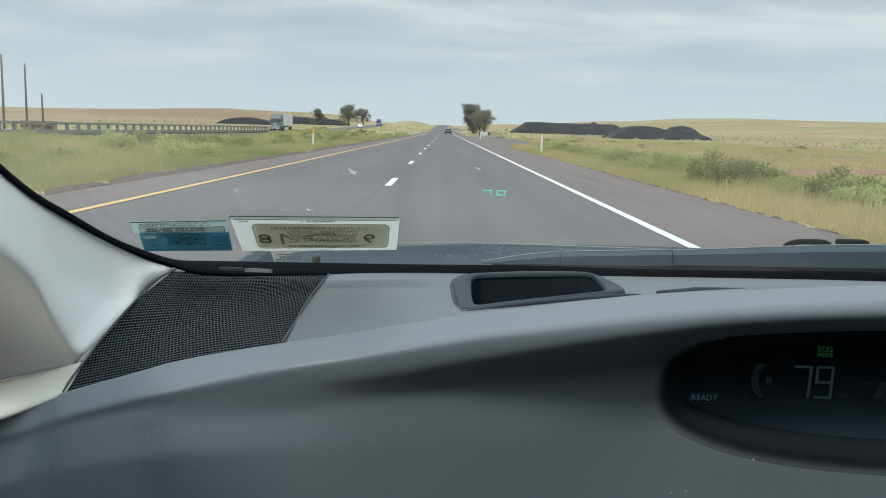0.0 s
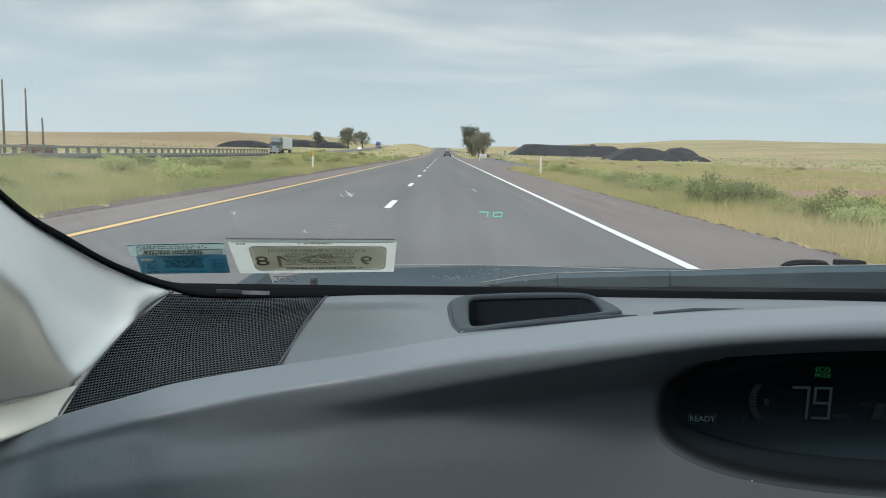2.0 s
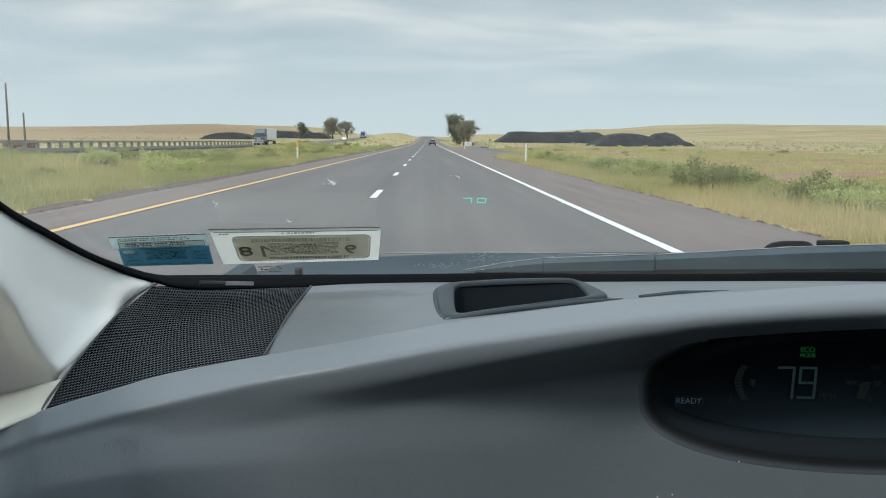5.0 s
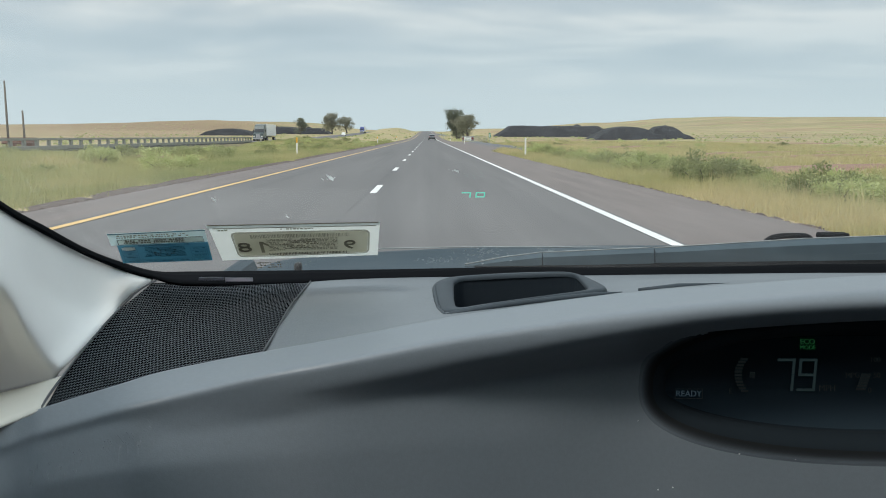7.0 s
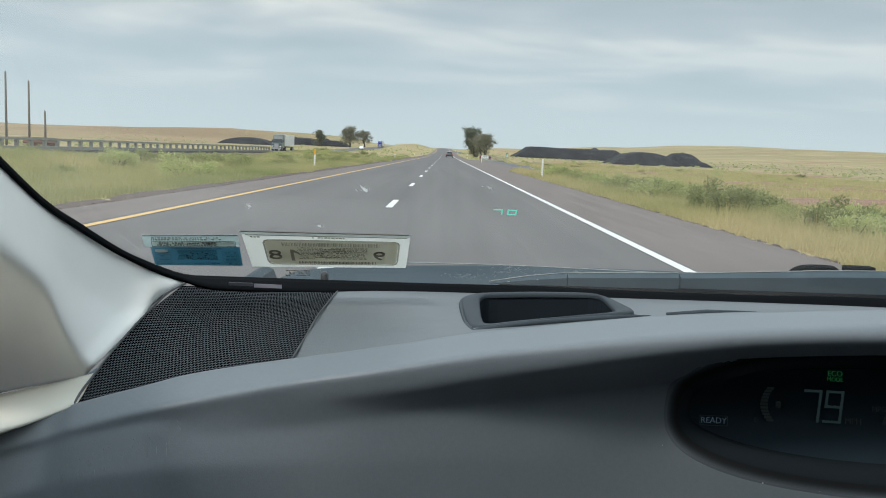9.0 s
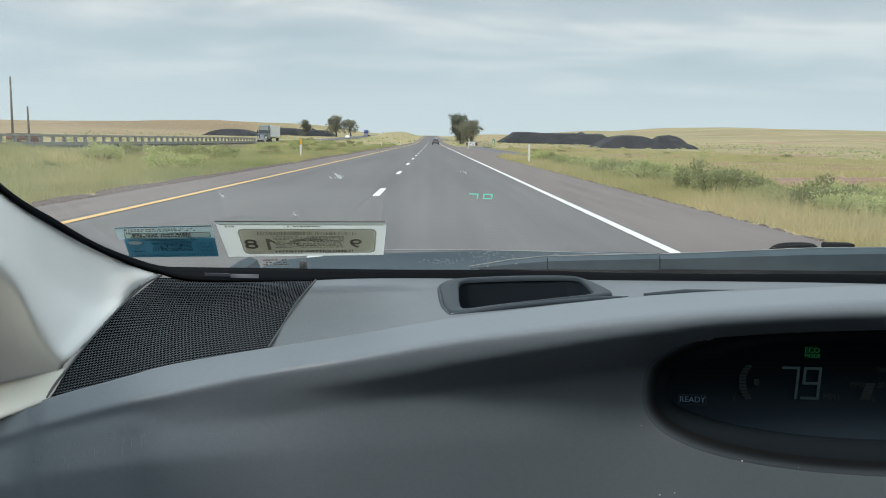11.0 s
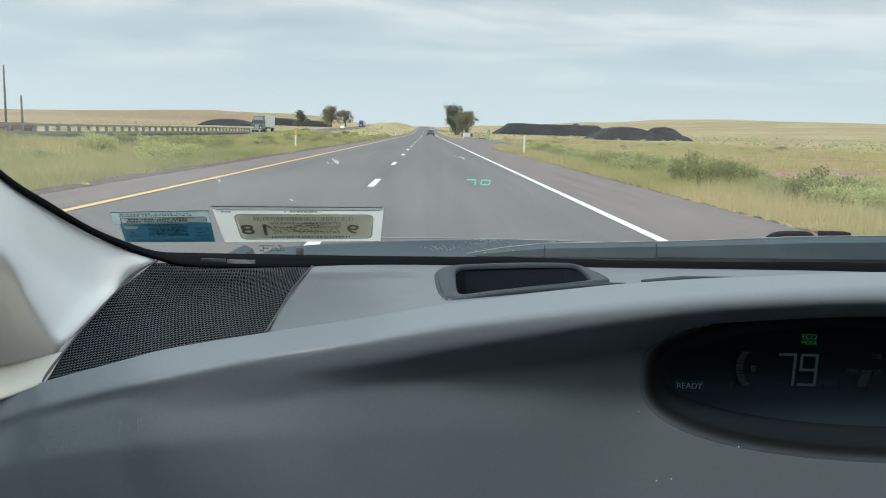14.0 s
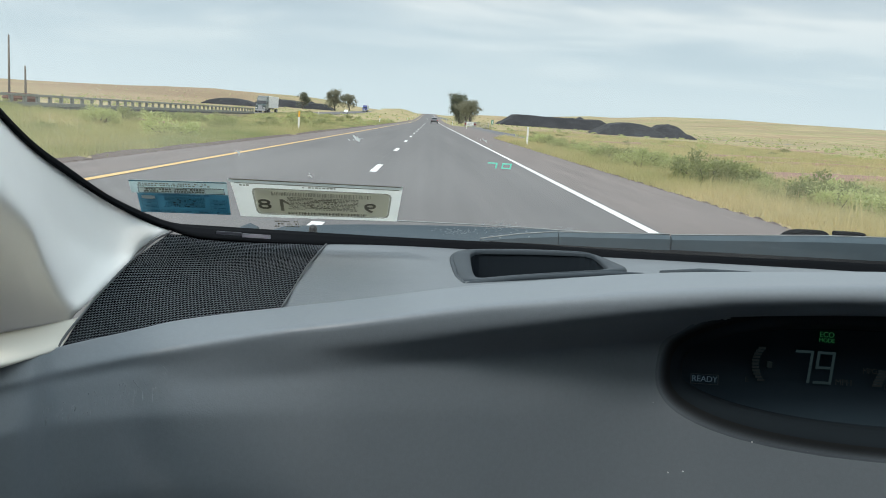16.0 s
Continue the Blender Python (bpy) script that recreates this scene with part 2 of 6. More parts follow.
M = {
    "asphalt": mat("worn_asphalt", (0.152, 0.145, 0.142), 0.8, vary=0.75, scale=0.9, second=(0.103, 0.099, 0.100), stretch=(1, 0.03, 1), fine=0.3, fine_scale=2.2, bump=0.3, bump_scale=90),
    "shoulder": mat("shoulder_asphalt", (0.200, 0.167, 0.154), 0.85, vary=0.6, scale=1.1, second=(0.15, 0.127, 0.118), stretch=(1, 0.06, 1), fine=0.35, fine_scale=3, bump=0.4, bump_scale=60),
    "ramp": mat("ramp_asphalt", (0.16, 0.165, 0.175), 0.9, vary=0.5, scale=0.6, fine=0.3, fine_scale=14, bump=0.4, bump_scale=50),
    "white_line": mat("white_road_paint", (0.82, 0.82, 0.80), 0.6, vary=0.35, scale=6, second=(0.5, 0.5, 0.5)),
    "yellow_line": mat("yellow_road_paint", (0.76, 0.48, 0.17), 0.6, vary=0.35, scale=6, second=(0.52, 0.35, 0.16)),
    "dash_light": mat("grey_dash_plastic", (0.170, 0.198, 0.221), 0.44, vary=0.35, scale=8, second=(0.146, 0.171, 0.192), fine=0.1, fine_scale=300, spec=0.6, bump=0.16, bump_scale=900),
    "dash_top": mat("grey_dash_top_plastic", (0.140, 0.162, 0.178), 0.48, vary=0.6, scale=7, second=(0.092, 0.107, 0.119), spec=0.6, bump=0.4, bump_scale=500),
    "bezel": mat("dark_grey_bezel_plastic", (0.040, 0.053, 0.064), 0.6, spec=0.25, vary=0.2, scale=20, bump=0.15, bump_scale=700),
    "pillar": mat("pale_pillar_trim", (0.88, 0.885, 0.86), 0.75, vary=0.2, scale=10, second=(0.75, 0.755, 0.735), bump=0.1, bump_scale=700),
    "cream": mat("cream_trim", (0.68, 0.66, 0.58), 0.7, vary=0.15, scale=12, second=(0.58, 0.56, 0.5)),
    "black": mat("black_rubber", (0.006, 0.007, 0.0085), 0.9, spec=0.05),
    "well": mat("black_well_lining", (0.018, 0.025, 0.032), 0.8, spec=0.1),
    "black_soft": mat("black_plastic", (0.02, 0.021, 0.023), 0.5, fine=0.3, fine_scale=80),
    "display": mat("dark_display_cover", (0.025, 0.040, 0.052), 0.6, spec=0.06),
    "grille": grille_material(),
    "hood": mat("grey_car_paint", (0.040, 0.062, 0.078), 0.7, spec=0.1, vary=0.2, scale=3),
    "wiper": mat("grey_wiper_paint", (0.075, 0.105, 0.125), 0.7, spec=0.12, vary=0.3, scale=30),
    # pale tone of the highlights painted along wiper and hood
    "edge_highlight": mat("pale_edge_highlight", (0.32, 0.34, 0.34), 0.5, vary=0.5, scale=25),
    # dark finish of the unseen blocks that hold back side light
    "blocker_dark": mat("dark_light_blocker", (0.04, 0.04, 0.042), 0.9, fine=0.2, fine_scale=100),
    "seam": mat("grey_trim_edge", (0.075, 0.082, 0.088), 0.6, vary=0.2, scale=20),
    "headliner": mat("headliner_fabric", (0.305, 0.328, 0.355), 0.95, fine=0.2, fine_scale=200),
    "cabin": mat("cabin_trim", (0.118, 0.130, 0.148), 0.9, fine=0.2, fine_scale=100),
    "glass": clear_glass("windshield_glass"),
    "ink": mat("dark_ink", (0.05, 0.05, 0.05), 0.7),
    "sign_ink": mat("faded_sign_ink", (0.10, 0.105, 0.105), 0.7, vary=0.3, scale=6),
    "splat": mat("dried_bug_splat", (0.62, 0.64, 0.62), 0.8),
    "spoil": mat("black_cinder", (0.010, 0.011, 0.014), 0.95, vary=0.8, scale=0.16, second=(0.034, 0.036, 0.042), fine=0.4, fine_scale=3, bump=0.8, bump_scale=3),
    "bark": mat("grey_bark", (0.11, 0.095, 0.08), 0.9, vary=0.5, scale=5, bump=0.6, bump_scale=25),
    "leaf_dark": mat("dark_leaves", (0.135, 0.160, 0.105), 0.7, vary=0.8, scale=0.9, second=(0.21, 0.22, 0.135)),
    "leaf_olive": mat("olive_leaves", (0.29, 0.28, 0.195), 0.7, vary=0.8, scale=0.8, second=(0.19, 0.20, 0.125)),
    "sage": mat("sagebrush_leaves", (0.36, 0.395, 0.17), 0.8, vary=0.6, scale=2, second=(0.47, 0.46, 0.24), per_object=0.35),
    "sign_white": mat("white_sign_sheet", (0.78, 0.80, 0.78), 0.45, vary=0.15, scale=3, second=(0.66, 0.68, 0.66)),
    "sign_red": mat("red_reflector", (0.20, 0.022, 0.02), 0.5, vary=0.5, scale=8, second=(0.11, 0.02, 0.018)),
    "galvanized": mat("galvanized_steel", (0.40, 0.41, 0.42), 0.55, metal=0.6, vary=0.3, scale=5),
    "post_white": mat("white_delineator", (0.78, 0.78, 0.74), 0.6, vary=0.2, scale=8),
    "post_yellow": mat("yellow_reflector", (0.80, 0.42, 0.03), 0.4),
    "wood": mat("weathered_wood", (0.16, 0.14, 0.115), 0.9, vary=0.5, scale=6, bump=0.4, bump_scale=40),
    "green_sign": mat("green_sign_sheet", (0.02, 0.22, 0.12), 0.5),
    "trailer": mat("white_trailer", (0.75, 0.77, 0.77), 0.5, vary=0.15, scale=1.5, second=(0.62, 0.64, 0.64)),
    "cab_dark": mat("dark_green_cab_paint", (0.05, 0.075, 0.075), 0.3),
    "cab_blue": mat("blue_cab_paint", (0.025, 0.05, 0.24), 0.3),
    "tyre": mat("tyre_rubber", (0.02, 0.02, 0.02), 0.9),
    "car_grey": mat("grey_car_body", (0.16, 0.17, 0.18), 0.3, metal=0.3),
    "car_white": mat("white_car_body", (0.75, 0.75, 0.75), 0.3),
    "dark_glass": mat("dark_car_glass", (0.015, 0.02, 0.025), 0.1),
    "lamp_red": mat("red_lamp_lens", (0.4, 0.02, 0.02), 0.3),
    "lamp_clear": mat("clear_lamp_lens", (0.8, 0.8, 0.76), 0.2),
    "white_glow": glow("display_white", (0.34, 0.66, 0.72), 0.026),
    "faint_glow": glow("display_faint", (0.36, 0.60, 0.64), 0.009),
    "green_glow": glow("display_green", (0.08, 0.75, 0.22), 0.055),
    "blue_glow": glow("display_blue", (0.35, 0.62, 0.85), 0.06),
    "hud_glow": glow("windshield_readout", (0.20, 0.85, 0.66), 0.75),
}


def paper(name, colour, second):
    """Thin printed sheet that lets daylight through."""
    m = mat(name, colour, 0.6, vary=0.3, scale=50, second=second)
    nt = m.node_tree
    b = nt.nodes["Principled BSDF"]
    out = nt.nodes["Material Output"]
    tr = nt.nodes.new("ShaderNodeBsdfTranslucent")
    nt.links.new(b.inputs["Base Color"].links[0].from_socket, tr.inputs[0])
    mx = nt.nodes.new("ShaderNodeMixShader")
    mx.inputs[0].default_value = 0.62
    nt.links.new(b.outputs[0], mx.inputs[1])
    nt.links.new(tr.outputs[0], mx.inputs[2])
    nt.links.new(mx.outputs[0], out.inputs[0])
    return m


M["sticker_white"] = paper("white_sticker", (0.94, 0.95, 0.92), (0.87, 0.88, 0.85))
M["sticker_olive"] = paper("olive_sticker", (0.80, 0.78, 0.70), (0.72, 0.70, 0.62))
M["sticker_blue"] = paper("blue_sticker", (0.18, 0.37, 0.45), (0.14, 0.31, 0.39))
M["splat"] = paper("dried_bug_splat", (0.93, 0.95, 0.94), (0.84, 0.86, 0.85))
M["clear_film"] = paper("clear_sticker_margin", (0.70, 0.73, 0.71), (0.60, 0.63, 0.62))
M["print"] = paper("faded_print", (0.47, 0.45, 0.39), (0.38, 0.36, 0.31))
M["navy_print"] = paper("navy_print", (0.14, 0.29, 0.36), (0.11, 0.24, 0.31))
M["dark_print"] = paper("dark_print", (0.33, 0.31, 0.26), (0.27, 0.25, 0.21))
M["sticker_pale"] = paper("pale_sticker", (0.66, 0.74, 0.74), (0.6, 0.68, 0.68))
M["tar"] = mat("tar_joint", (0.082, 0.079, 0.078), 0.6, vary=0.5, scale=3)
M["dirt"] = mat("dark_roadside_dirt", (0.135, 0.098, 0.082), 0.95, vary=0.6, scale=2.0, second=(0.085, 0.066, 0.058), fine=0.4, fine_scale=15)


def ground_material():
    """Dry yellow grass with green and bare reddish patches, coarse and fine."""
    m = bpy.data.materials.new("dry_grassland")
    m.use_nodes = True
    nt = m.node_tree
    b = nt.nodes["Principled BSDF"]
    b.inputs["Roughness"].default_value = 0.95
    b.inputs["Specular IOR Level"].default_value = 0.1
    tc = nt.nodes.new("ShaderNodeTexCoord")

    def noise_fac(sc, lo, hi, stretch=(1, 1, 1), detail=6.0):
        mp = nt.nodes.new("ShaderNodeMapping")
        mp.inputs["Scale"].default_value = stretch
        nt.links.new(tc.outputs["Object"], mp.inputs[0])
        n = nt.nodes.new("ShaderNodeTexNoise")
        n.inputs["Scale"].default_value, n.inputs["Detail"].default_value, n.inputs["Roughness"].default_value = sc, detail, 0.62
        nt.links.new(mp.outputs[0], n.inputs["Vector"])
        r = nt.nodes.new("ShaderNodeMapRange")
        r.inputs["From Min"].default_value, r.inputs["From Max"].default_value = lo, hi
        nt.links.new(n.outputs[0], r.inputs["Value"])
        return r.outputs[0]

    def mixc(fac, a, c):
        mx = nt.nodes.new("ShaderNodeMix")
        mx.data_type = "RGBA"
        nt.links.new(fac, mx.inputs[0])
        if isinstance(a, tuple):
            mx.inputs[6].default_value = (*a, 1)
        else:
            nt.links.new(a, mx.inputs[6])
        mx.inputs[7].default_value = (*c, 1)
        return mx.outputs[2]

    def side(lo, hi):
        """A share that grows across the land from one distance beside the road to another."""
        sp = nt.nodes.new("ShaderNodeSeparateXYZ")
        nt.links.new(tc.outputs["Object"], sp.inputs[0])
        r = nt.nodes.new("ShaderNodeMapRange")
        r.inputs["From Min"].default_value, r.inputs["From Max"].default_value = lo, hi
        nt.links.new(sp.outputs["X"], r.inputs["Value"])
        return r.outputs[0]

    def times(a, c, share=1.0):
        n = nt.nodes.new("ShaderNodeMath")
        n.operation = "MULTIPLY"
        nt.links.new(a, n.inputs[0])
        nt.links.new(c, n.inputs[1])
        n2 = nt.nodes.new("ShaderNodeMath")
        n2.operation = "MULTIPLY"
        nt.links.new(n.outputs[0], n2.inputs[0])
        n2.inputs[1].default_value = share
        return n2.outputs[0]

    c = mixc(noise_fac(0.02, 0.35, 0.65), (0.45, 0.37, 0.215), (0.38, 0.30, 0.185))
    c = mixc(noise_fac(0.05, 0.48, 0.62, (1, 0.6, 1)), c, (0.255, 0.275, 0.115))
    # bare reddish soil: long streaks on the open land, and a plain of it beyond the far carriageway
    c = mixc(times(noise_fac(0.03, 0.50, 0.60, (0.35, 1, 1)), side(14, 40)), c, (0.33, 0.21, 0.145))
    c = mixc(times(noise_fac(0.006, 0.32, 0.47, (1, 0.6, 1)), side(-58, -120), 0.75), c, (0.31, 0.205, 0.145))
    c = mixc(times(noise_fac(0.011, 0.45, 0.57, (0.14, 1, 1)), side(-58, -120), 0.75), c, (0.23, 0.15, 0.11))
    c = mixc(times(noise_fac(0.017, 0.50, 0.60, (0.12, 1, 1)), side(30, 90), 0.6), c, (0.24, 0.20, 0.12))
    c = mixc(noise_fac(0.9, 0.45, 0.75), c, (0.33, 0.28, 0.14))
    c = mixc(noise_fac(0.35, 0.55, 0.70), c, (0.25, 0.275, 0.13))
    c = mixc(noise_fac(9.0, 0.5, 0.85), c, (0.30, 0.255, 0.145))
    nt.links.new(c, b.inputs["Base Color"])
    n = nt.nodes.new("ShaderNodeTexNoise")
    n.inputs["Scale"].default_value, n.inputs["Detail"].default_value = 4.0, 5.0
    nt.links.new(tc.outputs["Object"], n.inputs["Vector"])
    bp = nt.nodes.new("ShaderNodeBump")
    bp.inputs["Strength"].default_value, bp.inputs["Distance"].default_value = 0.6, 0.15
    nt.links.new(n.outputs[0], bp.inputs["Height"])
    nt.links.new(bp.outputs[0], b.inputs["Normal"])
    return m


def grass_material(name, straw, green):
    m = mat(name, straw, 0.9, vary=0.9, scale=0.22, second=green, spec=0.1, stretch=(1, 0.45, 1))
    nt = m.node_tree
    b = nt.nodes["Principled BSDF"]
    g = nt.nodes.new("ShaderNodeNewGeometry")
    hs = nt.nodes.new("ShaderNodeHueSaturation")
    mr = nt.nodes.new("ShaderNodeMapRange")
    mr.inputs["To Min"].default_value, mr.inputs["To Max"].default_value = 0.93, 1.07
    nt.links.new(g.outputs["Random Per Island"], mr.inputs["Value"])
    nt.links.new(mr.outputs[0], hs.inputs["Value"])
    src = b.inputs["Base Color"].links[0].from_socket
    nt.links.new(src, hs.inputs["Color"])
    nt.links.new(hs.outputs[0], b.inputs["Base Color"])
    return m


def lit_through(m, share):
    """Lets a thin leaf pass some light."""
    nt = m.node_tree
    b = nt.nodes["Principled BSDF"]
    tr = nt.nodes.new("ShaderNodeBsdfTranslucent")
    nt.links.new(b.inputs["Base Color"].links[0].from_socket, tr.inputs[0])
    mx = nt.nodes.new("ShaderNodeMixShader")
    mx.inputs[0].default_value = share
    nt.links.new(b.outputs[0], mx.inputs[1])
    nt.links.new(tr.outputs[0], mx.inputs[2])
    nt.links.new(mx.outputs[0], nt.nodes["Material Output"].inputs[0])


M["ground"] = ground_material()
M["grass"] = grass_material("dry_roadside_grass", (0.60, 0.51, 0.29), (0.40, 0.40, 0.18))
M["green_grass"] = grass_material("greening_median_grass", (0.54, 0.485, 0.255), (0.285, 0.34, 0.14))
for k in ("grass", "green_grass", "leaf_dark", "leaf_olive", "sage"):
    lit_through(M[k], 0.45)

# ---- mesh helpers ----


def mesh_of(name, verts, faces, material, smooth=False, uvs=None):
    me = bpy.data.meshes.new(name)
    me.from_pydata([tuple(v) for v in verts], [], faces)
    if material:
        me.materials.append(material)
    if uvs is not None:
        layer = me.uv_layers.new(name="UVMap")
        for loop in me.loops:
            layer.data[loop.index].uv = uvs[loop.vertex_index]
    if smooth:
        me.polygons.foreach_set("use_smooth", [True] * len(me.polygons))
    me.update()
    return me


def part(name, bm, material, parent, label="", smooth=False, bevel=0.0):
    """Links a bmesh (or a mesh) as one object under a thing or a part; without a parent it stands alone."""
    if isinstance(bm, bmesh.types.BMesh):
        me = bpy.data.meshes.new(name)
        bm.normal_update()
        bm.to_mesh(me)
        bm.free()
        me.materials.append(material)
        if smooth:
            me.polygons.foreach_set("use_smooth", [True] * len(me.polygons))
    else:
        me = bm
    ob = new(name, me)
    if parent is not None:
        ob.parent = parent
    if label:
        ob["label"] = label
    if bevel:
        md = ob.modifiers.new("bevel", "BEVEL")
        md.width, md.segments, md.limit_method = bevel, 2, "ANGLE"
    return ob


def thing(name, label, category, group="", at=(0, 0, 0), kind=""):
    e = new(name)
    e.empty_display_size = 0.2
    e.location = at
    return tagged(e, label, category, group, kind)


def box(cx, cy, cz, sx, sy, sz, rot=None):
    bm = bmesh.new()
    m = Matrix.Translation((cx, cy, cz)) @ (rot or Matrix()) @ Matrix.Diagonal((sx, sy, sz, 1))
    bmesh.ops.create_cube(bm, size=1.0, matrix=m)
    return bm


def tube(path, radii, sides=8, caps=True):
    """Vertices and faces of a tube along a line of points."""
    verts, faces = [], []
    pts = [Vector(p) for p in path]
    for i, p in enumerate(pts):
        d = (pts[min(i + 1, len(pts) - 1)] - pts[max(i - 1, 0)]).normalized()
        a = d.cross(Vector((0.31, 0.95, 0.05))).normalized()
        b = d.cross(a)
        r = radii[i] if not isinstance(radii, (int, float)) else radii
        for k in range(sides):
            w = 2 * math.pi * k / sides
            verts.append(p + a * (r * math.cos(w)) + b * (r * math.sin(w)))
    for i in range(len(pts) - 1):
        for k in range(sides):
            n = (k + 1) % sides
            faces.append((i * sides + k, i * sides + n, (i + 1) * sides + n, (i + 1) * sides + k))
    if caps:
        faces.append(tuple(reversed(range(sides))))
        faces.append(tuple((len(pts) - 1) * sides + k for k in range(sides)))
    return verts, faces


def spline(points, n):
    """n points spread evenly along a smooth curve through the given ones."""
    p = [Vector(q) for q in points]
    p = [p[0] * 2 - p[1]] + p + [p[-1] * 2 - p[-2]]
    fine = []
    for i in range(1, len(p) - 2):
        for s in range(24):
            t = s / 24
            a, b, c, d = p[i - 1], p[i], p[i + 1], p[i + 2]
            fine.append(0.5 * ((2 * b) + (c - a) * t + (2 * a - 5 * b + 4 * c - d) * t * t + (3 * b - a - 3 * c + d) * t ** 3))
    fine.append(p[-2])
    length = [0.0]
    for a, b in zip(fine, fine[1:]):
        length.append(length[-1] + (b - a).length)
    out, k = [], 0
    for i in range(n):
        w = length[-1] * i / (n - 1)
        while k < len(fine) - 2 and length[k + 1] < w:
            k += 1
        seg = length[k + 1] - length[k] or 1e-9
        out.append(fine[k].lerp(fine[k + 1], min(1, (w - length[k]) / seg)))
    return out


def chain(points, n, passes):
    """n points spread evenly along straight links, the corners rounded off."""
    length = [0.0]
    for a, b in zip(points, points[1:]):
        length.append(length[-1] + (b - a).length)
    out, k = [], 0
    for i in range(n):
        w = length[-1] * i / (n - 1)
        while k < len(points) - 2 and length[k + 1] < w:
            k += 1
        out.append(points[k].lerp(points[k + 1], (w - length[k]) / max(1e-9, length[k + 1] - length[k])))
    for _ in range(passes):
        out = [out[0]] + [(out[i - 1] + out[i] * 2 + out[i + 1]) / 4 for i in range(1, n - 1)] + [out[-1]]
    return out


def loft_grid(rails, nu, nv, rounding=0):
    cols = [spline(r, nu) for r in rails]
    if rounding:
        return [chain([c[i] for c in cols], nv, rounding) for i in range(nu)]
    return [spline([c[i] for c in cols], nv) if len(rails) > 2 else [cols[0][i].lerp(cols[1][i], j / (nv - 1)) for j in range(nv)] for i in range(nu)]


def loft(name, rails, nu, nv, material, parent, label="", thick=0.004, keep=None, uv=0.0, rounding=0):
    g = loft_grid(rails, nu, nv, rounding)
    verts = [v for col in g for v in col]
    faces = []
    for i in range(nu - 1):
        for j in range(nv - 1):
            f = (i * nv + j, i * nv + j + 1, (i + 1) * nv + j + 1, (i + 1) * nv + j)
            if keep is None or keep(sum((verts[k] for k in f), Vector()) / 4):
                faces.append(f)
    uvs = None
    if uv:
        uvs = []
        for i in range(nu):
            run = 0.0
            for j in range(nv):
                run += (g[i][j] - g[i][j - 1]).length if j else 0.0
                uvs.append((uv * i / (nu - 1), run))
    me = mesh_of(name, verts, faces, material, True, uvs)
    ob = part(name, me, material, parent, label)
    if thick:
        md = ob.modifiers.new("thickness", "SOLIDIFY")
        md.thickness, md.offset = thick, -1
    return ob, g


def inside(poly, x, y):
    hit = False
    for i in range(len(poly)):
        (x0, y0), (x1, y1) = poly[i - 1][:2], poly[i][:2]
        if (y0 > y) != (y1 > y) and x < (x1 - x0) * (y - y0) / (y1 - y0) + x0:
            hit = not hit
    return hit


def glyphs(name, body, size, m, material, parent, label="", align="CENTER", extrude=0.0002):
    cu = bpy.data.curves.new(name, "FONT")
    cu.body, cu.size, cu.align_x, cu.align_y, cu.extrude = body, size, align, "CENTER", extrude
    tmp = bpy.data.objects.new(name, cu)
    scene.collection.objects.link(tmp)
    me = bpy.data.meshes.new_from_object(tmp.evaluated_get(bpy.context.evaluated_depsgraph_get()))
    bpy.data.objects.remove(tmp)
    bpy.data.curves.remove(cu)
    me.transform(m)
    me.materials.clear()
    me.materials.append(material)
    return part(name, me, material, parent, label)


# ---- the lie of the land ----


# the closed ramp, the trees and the heaps lie this far up the road
AHEAD = 159.0


def rise(y):
    """The height of the road along its length: level at the car, then a long gentle climb to a crest."""
    y -= AHEAD
    if y < 40:
        return 0.0
    if y < 250:
        return 1.1 * ((y - 40) / 210) ** 2
    if y < 640:
        return 1.1 + (y - 250) * 0.01048
    return 5.19 + (y - 640) * 0.003 - min(1, (y - 640) / 400) * 1.2


def smooth(a, b, v):
    t = max(0.0, min(1.0, (v - a) / (b - a)))
    return t * t * (3 - 2 * t)


LANE = -0.2
ROAD_L, ROAD_R = -5.85 + LANE, 5.05 + LANE
STATIONS = [-400, -250, -150, -90, -50, -25, -10] + [float(v) for v in range(-4, 60, 4)] + [float(v) for v in range(60, 260, 10)] + [float(v) for v in range(260, 700, 20)] + [float(v) for v in range(700, 1500, 50)] + [1600.0, 1900.0, 2400.0, 3000.0, 3800.0, 4600.0]


def road_z(y):
    for a, b in zip(STATIONS, STATIONS[1:]):
        if a <= y <= b:
            return rise(a) + (rise(b) - rise(a)) * (y - a) / (b - a)
    return rise(y)


def gore(y):
    """How far the paving reaches where the closed exit ramp leaves the shoulder."""
    return ROAD_R + 5.2 * (1 - smooth(AHEAD + 33, AHEAD + 40, y)) * smooth(AHEAD - 90, AHEAD - 50, y)


